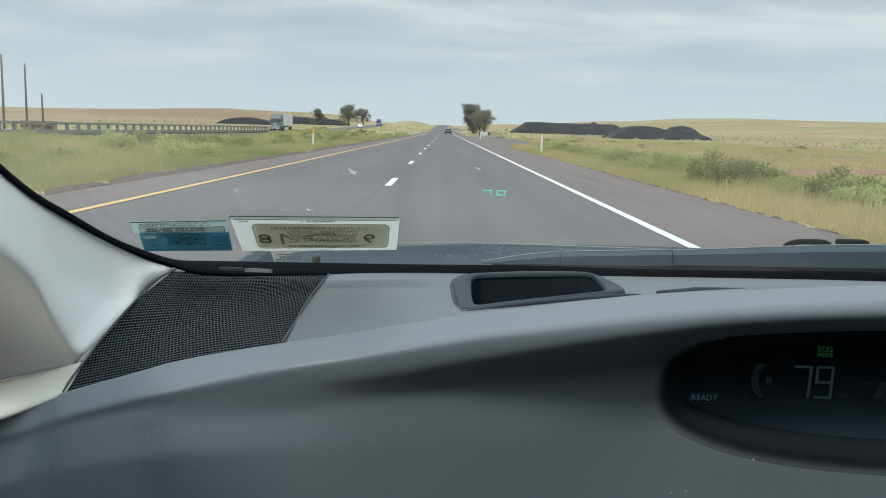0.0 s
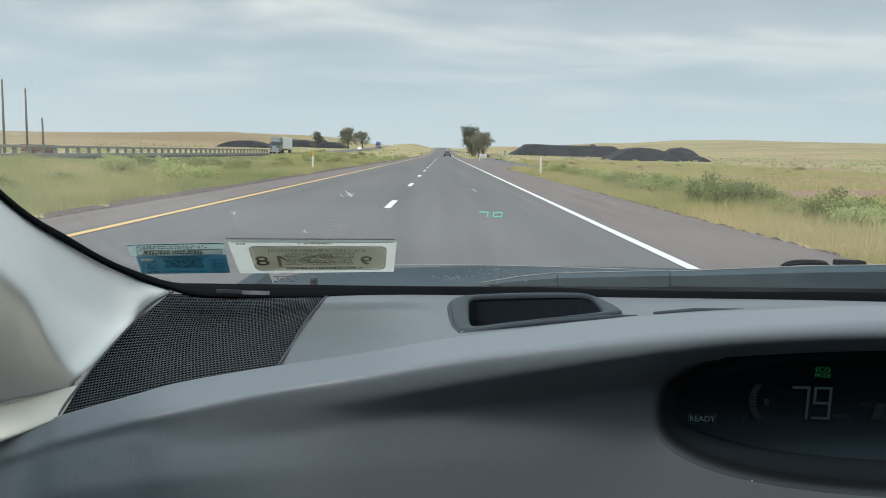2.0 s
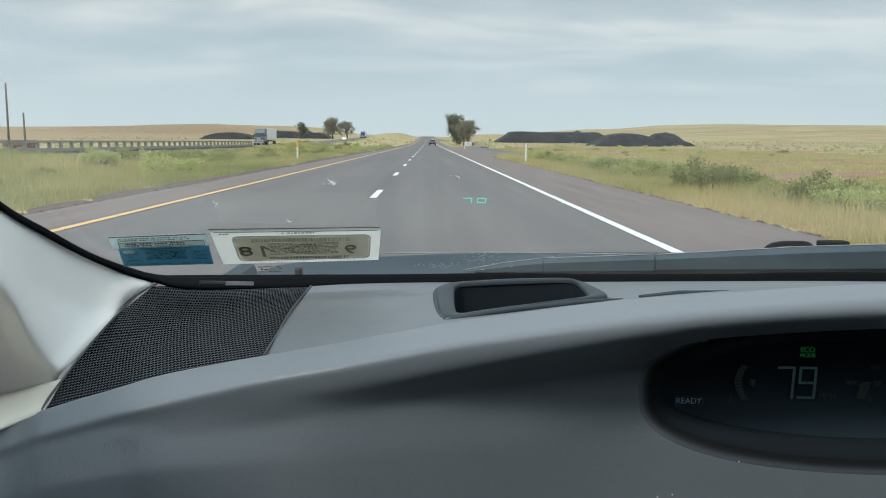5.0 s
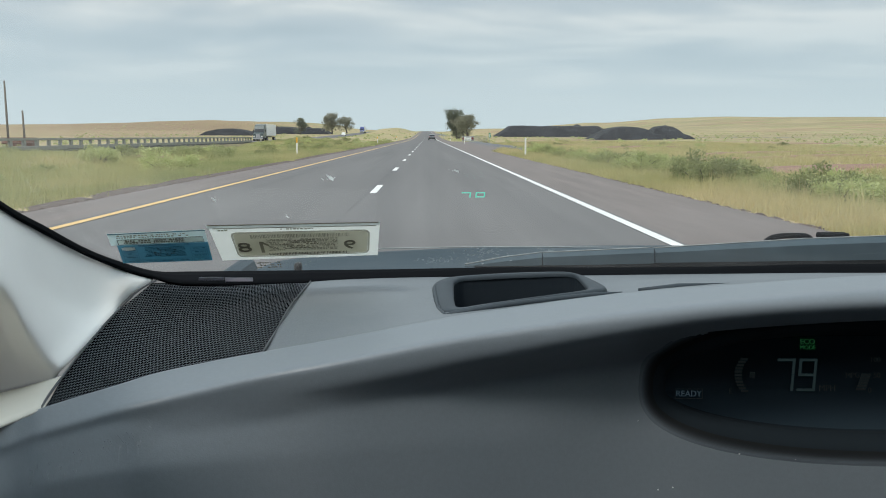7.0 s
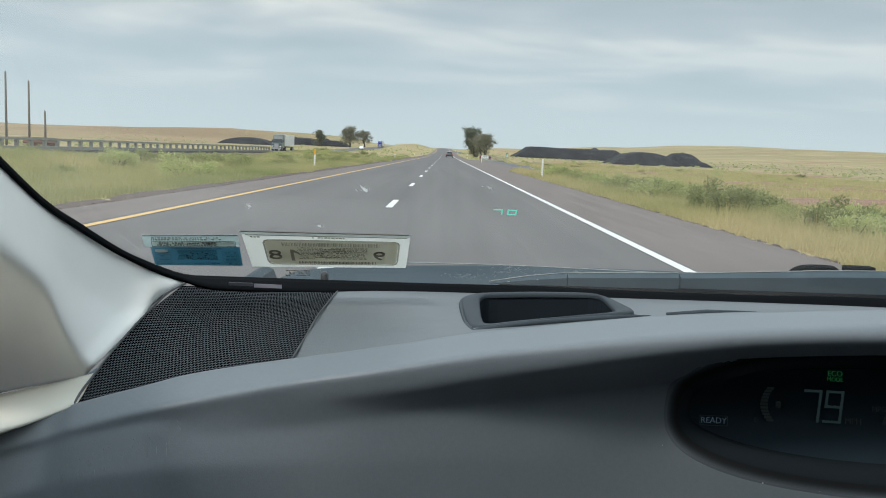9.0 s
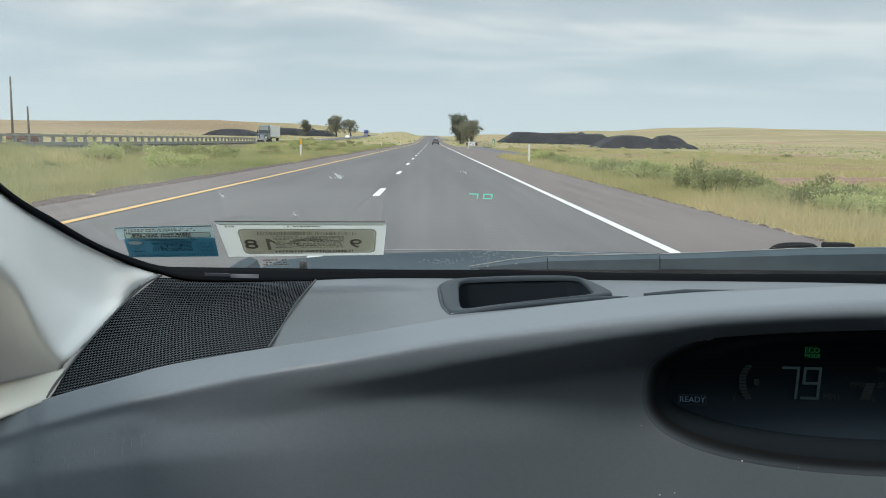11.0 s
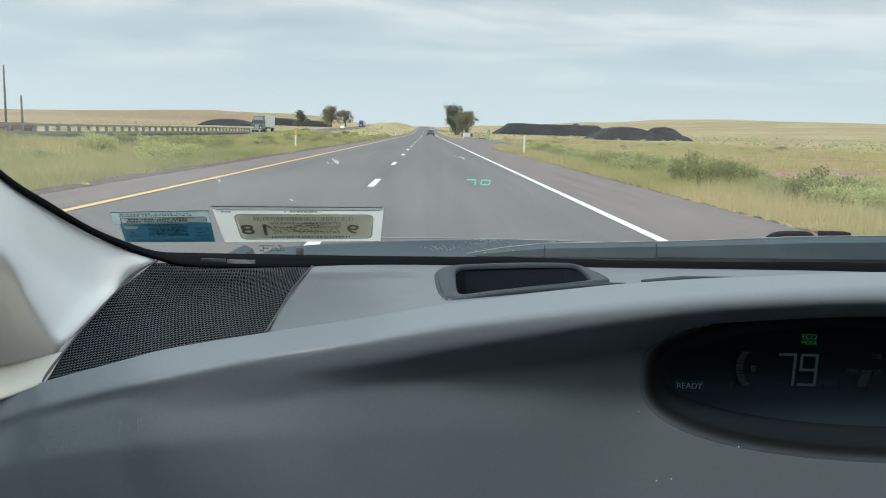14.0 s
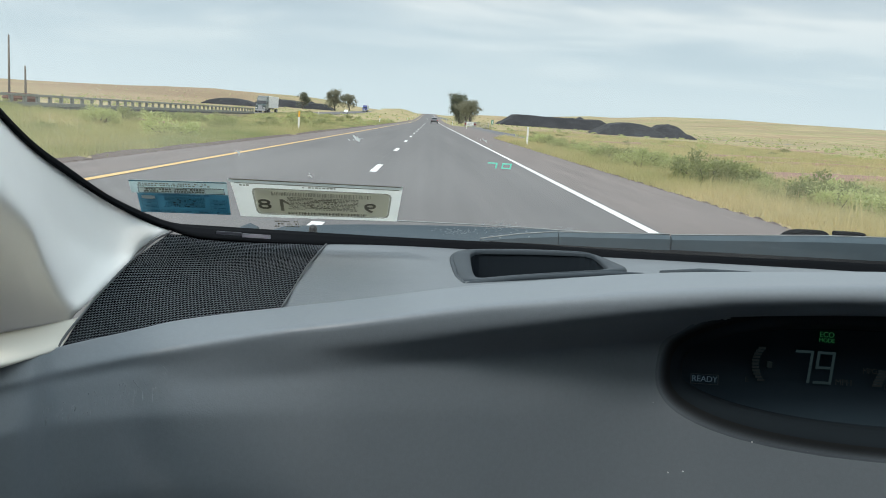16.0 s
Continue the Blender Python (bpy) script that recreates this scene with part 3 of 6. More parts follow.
def land(x, y):
    z = rise(y)
    if ROAD_L - 0.3 < x < ROAD_R + 0.3:
        return z - 0.12
    if -46.5 < x < -33.5:
        return z - 0.25
    if 0 < x and gore(y) > ROAD_R + 0.1 and x < gore(y) + 0.5:
        return z - 0.12
    off = (ROAD_L - x) if x < 0 else (x - ROAD_R)
    z -= 0.04 + 0.35 * smooth(0.6, 5, off) - 0.3 * smooth(8, 20, off)
    z += 0.18 * noise.noise((x * 0.08, y * 0.05, 0.3)) * smooth(1, 8, off)
    if x < 0:
        z += 0.5 * smooth(6, 13, off) * (1 - smooth(20, 27, off)) * smooth(15, 45, y)
    if x < -12:
        z -= 1.1 * smooth(12, 24, -x) * (1 - smooth(33.6, 33.8, -x)) * smooth(40, 70, y) * (1 - smooth(150, 185, y))
    d = math.hypot(x, y)
    if x > 0:
        z += 20 * smooth(AHEAD + 420, AHEAD + 1250, y + 0.35 * x) * smooth(40, 380, x) * (1 + 0.3 * noise.noise((x * 0.004, y * 0.004, 2.0)))
        z += 2.2 * smooth(AHEAD + 240, AHEAD + 420, y) * smooth(12, 50, x) * (1 - smooth(60, 150, x))
    else:
        z += 8.5 * smooth(450, 1150, d) * smooth(30, 260, -x) * (1 + 0.45 * noise.noise((x * 0.005, y * 0.005, 7.0)))
        z += 2.4 * smooth(AHEAD + 300, AHEAD + 420, y) * smooth(8, 26, -x) * (1 - smooth(26, 40, -x))
        z += 6.5 * smooth(500, 640, y) * (1 - 0.5 * smooth(760, 900, y)) * smooth(48, 85, -x) * (1 - smooth(150, 320, -x)) * (1 + 0.3 * noise.noise((x * 0.015, y * 0.012, 4.0)))
    return z


def strip(x0, x1, y0, y1, dz):
    """A flat band along the road between two lateral places."""
    ys = [y0] + [s for s in STATIONS if y0 < s < y1] + [y1]
    verts, faces = [], []
    for y in ys:
        z = road_z(y) + dz
        verts += [(x0, y, z), (x1, y, z)]
    for i in range(len(ys) - 1):
        faces.append((2 * i, 2 * i + 1, 2 * i + 3, 2 * i + 2))
    return verts, faces


GX = [-3000, -2000, -1400, -1000, -700, -500, -380, -300, -240, -190, -150, -120, -95, -75, -60, -52, -46.6, -46.4, -40, -33.6, -33.4, -30, -26, -22, -19, -16, -13, -11, -9, -7.5, -6.6, -6.16, -6.14, -3, 0, 3, 5.34, 5.36, 6.2, 7, 8, 9.5, 11, 13, 15, 18, 21, 25, 30, 36, 43, 52, 62, 75, 90, 110, 135, 165, 200, 250, 320, 400, 500, 650, 850, 1100, 1500, 2100, 3000]
gv = [(x, y, land(x, y)) for y in STATIONS for x in GX]
gf = [(j * len(GX) + i, j * len(GX) + i + 1, (j + 1) * len(GX) + i + 1, (j + 1) * len(GX) + i) for j in range(len(STATIONS) - 1) for i in range(len(GX) - 1)]
ground = new("ground", mesh_of("ground", gv, gf, M["ground"], True))
tagged(ground, "dry yellow grassland with green patches rolling to low hills", "ground", kind="structure")

road = new("road", mesh_of("road", *strip(-4.65 + LANE, 2.95 + LANE, -400, 4000, 0.0), M["asphalt"]))
tagged(road, "worn grey two-lane asphalt carriageway, straight to the horizon", "road", kind="structure")
for x0, x1, nm, lb in ((2.95 + LANE, ROAD_R, "road_shoulder", "wide reddish-grey asphalt shoulder beside the white line"), (ROAD_L, -4.65 + LANE, "road_shoulder", "narrow reddish-grey asphalt shoulder beside the yellow line")):
    tagged(new(nm, mesh_of(nm, *strip(x0, x1, -400, 4000, -0.004), M["shoulder"])), lb, "road shoulder", kind="structure")
far_road = new("road", mesh_of("road", *strip(-45.5, -34.5, -400, 4000, -0.05), M["asphalt"]))
tagged(far_road, "grey asphalt carriageway of the opposite direction across the median", "road", kind="structure")
tagged(new("edge_line", mesh_of("edge_line", *strip(2.742 + LANE, 2.878 + LANE, -400, 3000, 0.008), M["white_line"])), "solid white painted edge line along the shoulder", "road marking", kind="structure")
tagged(new("edge_line", mesh_of("edge_line", *strip(-4.50 + LANE, -4.36 + LANE, -400, 3000, 0.008), M["yellow_line"])), "solid yellow painted edge line along the median side", "road marking", kind="structure")


def tar_seam(x, y0, y1, seed):
    """A dark wandering joint in the asphalt, wider where tar was poured."""
    r = random.Random(seed)
    ys = [y0 + 0.8 * i for i in range(int((y1 - y0) / 0.8))]
    verts, faces = [], []
    for y in ys:
        w = 0.012 + 0.02 * max(0, noise.noise((y * 0.35, seed, 0.1))) + (0.05 if noise.noise((y * 0.9, seed, 5.0)) > 0.42 else 0)
        c = x + 0.05 * noise.noise((y * 0.12, seed, 2.0))
        verts += [(c - w, y, road_z(y) + 0.004), (c + w, y, road_z(y) + 0.004)]
    for i in range(len(ys) - 1):
        faces.append((2 * i, 2 * i + 1, 2 * i + 3, 2 * i + 2))
    return mesh_of("tar_seam", verts, faces, M["tar"])


for x, seed in ((-1.02 + LANE, 3),):
    tagged(new("tar_seam", tar_seam(x, 2, 240, seed)), "dark tarred joint running along the asphalt", "road joint", kind="structure")
DASH_FIRST, DASH_STEP = 18.7, 12.19
for k in range(-3, 34):
    y0 = DASH_FIRST + k * DASH_STEP
    ob = new("lane_dash", mesh_of("lane_dash", *strip(-0.97 + LANE, -0.83 + LANE, y0, y0 + 3.05, 0.008), M["white_line"]))
    tagged(ob, "short white painted lane dash on the asphalt", "road marking", "lane dashes between the two lanes", "structure")


# ---- the car ----
car = thing("car", "grey hatchback cabin with dark grey dashboard, seen from the driver's seat", "car")

RIDGE = [(-0.280, 0.470, 0.974), (-0.249, 0.530, 0.973), (-0.244, 0.580, 0.969), (-0.217, 0.630, 0.969), (-0.185, 0.655, 0.974), (-0.124, 0.690, 0.979), (-0.068, 0.700, 0.987), (0.010, 0.720, 0.998), (0.064, 0.730, 1.004), (0.154, 0.730, 1.016), (0.244, 0.730, 1.023), (0.365, 0.730, 1.030), (0.509, 0.720, 1.032), (0.672, 0.700, 1.028)]
BRIGHT = [(-0.260, 0.436, 0.9748), (-0.229, 0.488, 0.9739), (-0.224, 0.532, 0.9679), (-0.199, 0.576, 0.9671), (-0.169, 0.595, 0.9708), (-0.113, 0.625, 0.9775), (-0.062, 0.635, 0.9847), (0.009, 0.649, 0.9958), (0.058, 0.655, 1.0022), (0.139, 0.659, 1.0130), (0.221, 0.661, 1.0214), (0.333, 0.664, 1.0290), (0.466, 0.658, 1.0310), (0.618, 0.642, 1.0270)]
BROW = [(-0.256, 0.428, 0.974), (-0.225, 0.478, 0.974), (-0.221, 0.523, 0.967), (-0.197, 0.568, 0.963), (-0.167, 0.588, 0.963), (-0.112, 0.618, 0.966), (-0.061, 0.628, 0.970), (0.009, 0.644, 0.979), (0.057, 0.651, 0.986), (0.138, 0.653, 1.000), (0.220, 0.655, 1.011), (0.329, 0.655, 1.018), (0.461, 0.650, 1.020), (0.612, 0.635, 1.017)]
UNDER = [(-0.258, 0.430, 0.963), (-0.227, 0.480, 0.964), (-0.223, 0.526, 0.956), (-0.199, 0.572, 0.947), (-0.169, 0.594, 0.948), (-0.114, 0.627, 0.946), (-0.063, 0.641, 0.949), (0.009, 0.666, 0.954), (0.061, 0.685, 0.956), (0.150, 0.705, 0.965), (0.245, 0.726, 0.970), (0.367, 0.726, 0.975), (0.511, 0.717, 0.977), (0.675, 0.697, 0.976)]
MID = [(-0.255, 0.424, 0.950), (-0.225, 0.474, 0.952), (-0.220, 0.518, 0.941), (-0.195, 0.560, 0.933), (-0.166, 0.582, 0.929), (-0.113, 0.618, 0.922), (-0.063, 0.636, 0.919), (0.009, 0.660, 0.917), (0.060, 0.677, 0.913), (0.150, 0.701, 0.909), (0.239, 0.701, 0.913), (0.358, 0.701, 0.915), (0.499, 0.691, 0.917), (0.657, 0.671, 0.921)]
LOW = [(-0.254, 0.418, 0.919), (-0.224, 0.468, 0.917), (-0.219, 0.510, 0.902), (-0.193, 0.549, 0.891), (-0.165, 0.571, 0.885), (-0.113, 0.610, 0.871), (-0.063, 0.632, 0.863), (0.009, 0.656, 0.854), (0.060, 0.672, 0.849), (0.151, 0.695, 0.840), (0.239, 0.695, 0.842), (0.359, 0.695, 0.844), (0.500, 0.685, 0.847), (0.659, 0.665, 0.852)]
BASE = [(-0.252, 0.404, 0.838), (-0.224, 0.454, 0.800), (-0.220, 0.496, 0.768), (-0.195, 0.535, 0.738), (-0.167, 0.557, 0.722), (-0.115, 0.596, 0.691), (-0.064, 0.618, 0.674), (0.009, 0.642, 0.655), (0.061, 0.658, 0.643), (0.152, 0.679, 0.625), (0.242, 0.679, 0.624), (0.364, 0.679, 0.623), (0.507, 0.669, 0.629), (0.667, 0.649, 0.642)]
# at its end the dashboard rolls away below the ridge
EYE = Vector((0, 0, 1.14))
ROLL = (0.066, 0.066, 0.062, 0.049, 0.032, 0.015, 0.005)
BRIGHT, BROW, UNDER, MID, LOW, BASE = ([EYE.lerp(Vector(p), 1 + (ROLL[k] if k < 7 else 0)) for k, p in enumerate(rail)] for rail in (BRIGHT, BROW, UNDER, MID, LOW, BASE))
# the front of the brow stands upright below its bright top, leaning back a little over the display
BROW = [EYE.lerp(Vector(p), 1 + (Vector(b[:2]).length / Vector(p[:2]).length - 1) * (1 - 0.7 * min(1, max(0, (k - 6) / 4)))) for k, (b, p) in enumerate(zip(BRIGHT, BROW))]
# the overhang of the brow dies out toward the end of the dashboard
UNDER = [Vector(u).lerp((Vector(b) + Vector(m)) / 2, (1, 1, 1, 1, 0.6, 0.3)[k] if k < 6 else 0) for k, (u, b, m) in enumerate(zip(UNDER, BROW, MID))]

# the display is sunk into the dashboard face: its middle, its two axes and the way out of the face
D0 = Vector((0.286, 0.701, 0.945))
DX = (Vector((0.353, 0.702, 0.944)) - Vector((0.220, 0.702, 0.945))).normalized()
DY = (Vector((0.289, 0.712, 0.982)) - Vector((0.286, 0.697, 0.905))).normalized()
DY = (DY - DX * DY.dot(DX)).normalized()
DN = DX.cross(DY).normalized()
cover = []
for k in range(96):
    a = 2 * math.pi * k / 96
    ca, sa = math.cos(a), math.sin(a)
    bend = (0.75, 0.058) if sa > 0 else (0.95, 0.0515)
    cover.append((0.082 + 0.195 * math.copysign(abs(ca) ** bend[0], ca), bend[1] * math.copysign(abs(sa) ** 0.8, sa)))


def grown(outline, by):
    """A closed outline moved outward by so many metres."""
    out = []
    for k in range(len(outline)):
        (x0, y0), (x1, y1) = outline[k - 1], outline[(k + 1) % len(outline)]
        n = Vector((y1 - y0, x0 - x1)).normalized()
        out.append((outline[k][0] + n.x * by, outline[k][1] + n.y * by))
    return out


HOLE = grown(cover, 0.0025)


def off_display(c):
    d = c - D0
    return abs(d.dot(DN)) > 0.03 or not inside(HOLE, d.dot(DX), d.dot(DY))


dash, FACE = loft("dashboard", [RIDGE, BRIGHT, BROW, UNDER, MID, LOW, BASE], 320, 140, M["dash_light"], car, "smooth dark grey dashboard with an overhanging padded brow", keep=off_display, rounding=3)

rng = random.Random(9)
for k in range(16):
    c = FACE[rng.randrange(148, 252)][rng.randrange(50, 75)]
    if not off_display(c):
        continue
    bm = bmesh.new()
    bmesh.ops.create_icosphere(bm, subdivisions=1, radius=rng.uniform(0.0003, 0.0007), matrix=Matrix.Translation(c + Vector((rng.uniform(-0.01, 0.01), -0.0006, 0))))
    part("dust_speck", bm, M["splat"], dash, "tiny pale dust speck")

# fine worn scratches where sleeves and bags rub the end of the dashboard
M["scuff"] = mat("worn_dash_plastic", (0.33, 0.36, 0.38), 0.6, vary=0.4, scale=30)
for k in range(90):
    i, j = rng.randrange(28, 58), rng.randrange(23, 31)
    out = (EYE - FACE[i][j]).normalized() * 0.0007
    drift = Vector((rng.uniform(-0.003, 0.003), rng.uniform(-0.003, 0.003), 0))
    a = FACE[i][j] + (FACE[i + 1][j] - FACE[i][j]) * rng.random() + out
    b = a + (FACE[i][j + 2] - FACE[i][j]) * rng.uniform(0.4, 1.3) + drift * 0.3
    w = Vector((rng.uniform(0.00010, 0.00026), 0, 0))
    part("scuff", mesh_of("scuff", [a - w, a + w, b + w * 0.4, b - w * 0.4], [(0, 1, 2, 3)], M["scuff"]), None, dash, "fine worn scratch")

# dash top with the opening of the windshield projector
BACK = [(-0.117, 0.935, 0.996), (-0.033, 0.950, 0.996), (0.085, 0.975, 0.994), (0.208, 0.990, 0.993), (0.334, 1.000, 0.992), (0.500, 1.000, 0.992), (0.693, 0.980, 0.994), (0.902, 0.940, 0.996)]
FRONT = [(-0.124, 0.690, 0.977), (-0.068, 0.700, 0.985), (0.010, 0.720, 0.997), (0.064, 0.730, 1.003), (0.154, 0.730, 1.014), (0.244, 0.730, 1.021), (0.365, 0.730, 1.028), (0.672, 0.700, 1.026)]
MIDT = [(-0.120, 0.800, 0.992), (-0.054, 0.820, 0.994), (0.047, 0.830, 0.996), (0.154, 0.855, 0.999), (0.287, 0.860, 1.007), (0.430, 0.860, 1.010), (0.787, 0.820, 1.010)]
WELL = [(0.025, 0.895, 0.992), (0.026, 0.920, 0.993), (0.033, 0.940, 0.994), (0.083, 0.945, 0.996), (0.142, 0.945, 0.998), (0.150, 0.930, 0.998), (0.147, 0.870, 1.000), (0.143, 0.810, 1.002), (0.095, 0.777, 1.002), (0.051, 0.767, 0.998), (0.024, 0.760, 0.995), (0.023, 0.812, 0.994)]
FLANGE = [(0.006, 0.885, 0.994), (0.009, 0.910, 0.995), (0.025, 0.957, 0.992), (0.084, 0.962, 0.995), (0.145, 0.957, 0.997), (0.157, 0.925, 0.997), (0.159, 0.860, 1.001), (0.159, 0.800, 1.005), (0.094, 0.765, 1.004), (0.051, 0.757, 0.999), (0.013, 0.752, 0.993), (0.009, 0.790, 0.993)]
CUT = [Vector(p).lerp(Vector(q), 0.93) for p, q in zip(WELL, FLANGE)]
top, TOP = loft("dashboard_top", [BACK, MIDT, FRONT], 220, 80, M["dash_top"], car, "matt grey dashboard top below the windshield", keep=lambda c: not inside(CUT, c.x, c.y))


def finer(points, n):
    """A closed outline with n steps a side and softened corners."""
    p = [Vector(q) for q in points]
    out = [p[i].lerp(p[(i + 1) % len(p)], s / n) for i in range(len(p)) for s in range(n)]
    for _ in range(2):
        out = [(out[i - 1] + out[i] * 2 + out[(i + 1) % len(out)]) / 4 for i in range(len(out))]
    return out


def flange(name, inner, outer, lift, material, parent, label=""):
    """A raised flat frame between two outlines, turned down at both edges."""
    a, b = finer(inner, 5), finer(outer, 5)
    n = len(a)
    verts, faces = [], []
    for p, q in zip(a, b):
        up_ = Vector((0, 0, lift))
        verts += [p - Vector((0, 0, 0.001)), p + up_ * 0.4, p.lerp(q, 0.08) + up_, p.lerp(q, 0.9) + up_, q + up_ * 0.4, q - Vector((0, 0, 0.014))]
    for i in range(n):
        k = (i + 1) % n
        for j in range(5):
            faces.append((i * 6 + j, i * 6 + j + 1, k * 6 + j + 1, k * 6 + j))
    return part(name, mesh_of(name, verts, faces, material, True), None, parent, label)


flange("projector_bezel", WELL, FLANGE, 0.0036, M["bezel"], car, "dark grey angular bezel round the projector well")
v, f = tube(spline([(0.028, 0.950, 0.993), (0.016, 0.925, 0.995), (0.009, 0.902, 0.996), (0.006, 0.876, 0.995), (0.007, 0.825, 0.995), (0.009, 0.780, 0.994), (0.014, 0.745, 0.995)], 30), 0.0019, 8)
part("bezel_edge", mesh_of("bezel_edge", v, f, M["bezel"], True), None, car, "rounded outer edge of the bezel")
lip_path = spline([(0.013, 0.745, 0.995), (0.051, 0.750, 1.001), (0.093, 0.757, 1.005), (0.136, 0.765, 1.008), (0.164, 0.775, 1.009)], 24)
v, f = tube(lip_path, [0.0012] + [0.0027] * 18 + [0.0024, 0.002, 0.0016, 0.0011, 0.0006], 10)
part("bezel_lip", mesh_of("bezel_lip", v, f, M["bezel"], True), None, car, "raised rounded front lip of the bezel")
# the shadow below the lip, drawn as a black tube
v, f = tube([p + Vector((0, -0.0035, -0.0032)) for p in lip_path[:22]], 0.0016, 6)
part("bezel_gap", mesh_of("bezel_gap", v, f, M["black"], True), None, car, "black tube drawn as the shadow line under the bezel lip")
well_mid = sum((Vector(p) for p in WELL), Vector()) / len(WELL)
pts = [p + (p - well_mid).normalized() * 0.0015 for p in finer(WELL, 4)]
wv = [p + Vector((0, 0, 0.0004)) for p in pts] + [p + Vector((0, 0, -0.07)) for p in pts] + [sum(pts, Vector()) / len(pts) + Vector((0, 0, -0.07))]
wf = [(i, (i + 1) % 48, 48 + (i + 1) % 48, 48 + i) for i in range(48)] + [(48 + i, 48 + (i + 1) % 48, 96) for i in range(48)]
part("projector_well", mesh_of("projector_well", wv, wf, M["well"], False), None, car, "black recessed well of the windshield projector")
vent_path = [(0.178, 0.775, 1.011), (0.214, 0.785, 1.012), (0.259, 0.790, 1.013)]
v, f = tube(vent_path, [0.0015, 0.003, 0.0015], 8)
part("defroster_slot", mesh_of("defroster_slot", v, f, M["bezel"], True), None, car, "thin dark slot in the dash top")

# speaker grille
GR_TOP = [(-0.253, 0.850, 1.006), (-0.223, 0.875, 1.003), (-0.175, 0.905, 0.999), (-0.117, 0.935, 0.995)]
GR_M1 = [(-0.257, 0.752, 0.994), (-0.221, 0.790, 0.992), (-0.178, 0.815, 0.990), (-0.120, 0.800, 0.992)]
GR_M2 = [(-0.259, 0.684, 0.979), (-0.227, 0.715, 0.979), (-0.184, 0.735, 0.982), (-0.123, 0.745, 0.983)]
GR_BOT = [(-0.248, 0.585, 0.965), (-0.217, 0.630, 0.968), (-0.185, 0.655, 0.972), (-0.124, 0.690, 0.977)]
loft("speaker_grille", [GR_TOP, GR_M1, GR_M2, GR_BOT], 50, 40, M["grille"], car, "dark perforated speaker grille in the dash corner", uv=0.16)
v, f = tube(spline([(-0.250, 0.852, 1.008), (-0.257, 0.825, 1.004), (-0.258, 0.785, 0.998), (-0.256, 0.750, 0.995), (-0.255, 0.715, 0.990), (-0.258, 0.678, 0.979), (-0.251, 0.630, 0.976), (-0.250, 0.605, 0.971), (-0.246, 0.580, 0.968)], 40), 0.0009, 6)
part("trim_seam", mesh_of("trim_seam", v, f, M["seam"], True), None, car, "thin grey edge of the speaker grille beside the pillar")
v, f = tube(spline([(-0.117, 0.934, 0.996), (-0.119, 0.800, 0.994), (-0.122, 0.745, 0.985), (-0.124, 0.690, 0.979)], 20), 0.0009, 6)
part("trim_seam", mesh_of("trim_seam", v, f, M["seam"], True), None, car, "thin grey seam beside the speaker grille")

# windshield pillar
PA = [(-0.255, 0.400, 1.182), (-0.289, 0.530, 1.146), (-0.301, 0.660, 1.094), (-0.301, 0.738, 1.066), (-0.287, 0.795, 1.040), (-0.266, 0.838, 1.019), (-0.252, 0.852, 1.009)]
PB = [(-0.251, 0.390, 1.149), (-0.269, 0.490, 1.123), (-0.286, 0.625, 1.069), (-0.291, 0.700, 1.026), (-0.277, 0.745, 0.999), (-0.257, 0.750, 0.995)]
PC = [(-0.245, 0.375, 1.113), (-0.249, 0.450, 1.092), (-0.265, 0.575, 1.048), (-0.270, 0.620, 1.012), (-0.269, 0.645, 0.986), (-0.261, 0.652, 0.974)]
PD = [(-0.291, 0.445, 1.092), (-0.295, 0.530, 1.065), (-0.300, 0.635, 1.019), (-0.295, 0.662, 0.987), (-0.281, 0.664, 0.973), (-0.266, 0.657, 0.970)]
PE = [(-0.371, 0.560, 1.032), (-0.353, 0.630, 1.007), (-0.326, 0.675, 0.979), (-0.305, 0.680, 0.968), (-0.286, 0.672, 0.965), (-0.269, 0.659, 0.967)]
PF = [(-0.444, 0.660, 0.922), (-0.391, 0.690, 0.929), (-0.345, 0.700, 0.941), (-0.310, 0.690, 0.951), (-0.288, 0.675, 0.959), (-0.272, 0.660, 0.965)]
PAB = [Vector(PA[k]).lerp(Vector(PB[min(k, 5)]), 0.5) for k in (0, 1, 2, 3, 4, 5)] + [Vector((-0.262, 0.800, 0.998))]
PBC = [Vector(p).lerp(Vector(q), 0.5) for p, q in zip(PB[:5], PC[:5])] + [Vector((-0.260, 0.702, 0.983))]
loft("pillar_trim", [PA, PAB, PB, PBC, PC, PD, PE, PF], 70, 90, M["pillar"], car, "pale grey windshield pillar trim, rounded back toward the door", rounding=30)
SA = [(-0.402, 0.598, 0.941), (-0.356, 0.628, 0.947), (-0.318, 0.646, 0.956), (-0.288, 0.650, 0.963), (-0.257, 0.643, 0.973)]
SB = [(-0.224, 0.330, 1.017), (-0.223, 0.390, 1.0065), (-0.235, 0.475, 0.9865), (-0.245, 0.535, 0.974), (-0.245, 0.583, 0.968)]
SC = [(-0.225, 0.332, 1.015), (-0.222, 0.392, 1.0045), (-0.235, 0.477, 0.9845), (-0.245, 0.537, 0.972), (-0.245, 0.585, 0.966)]
loft("door_sill_trim", [SA, SB, SC], 30, 8, M["cream"], car, "cream trim at the end of the dashboard")

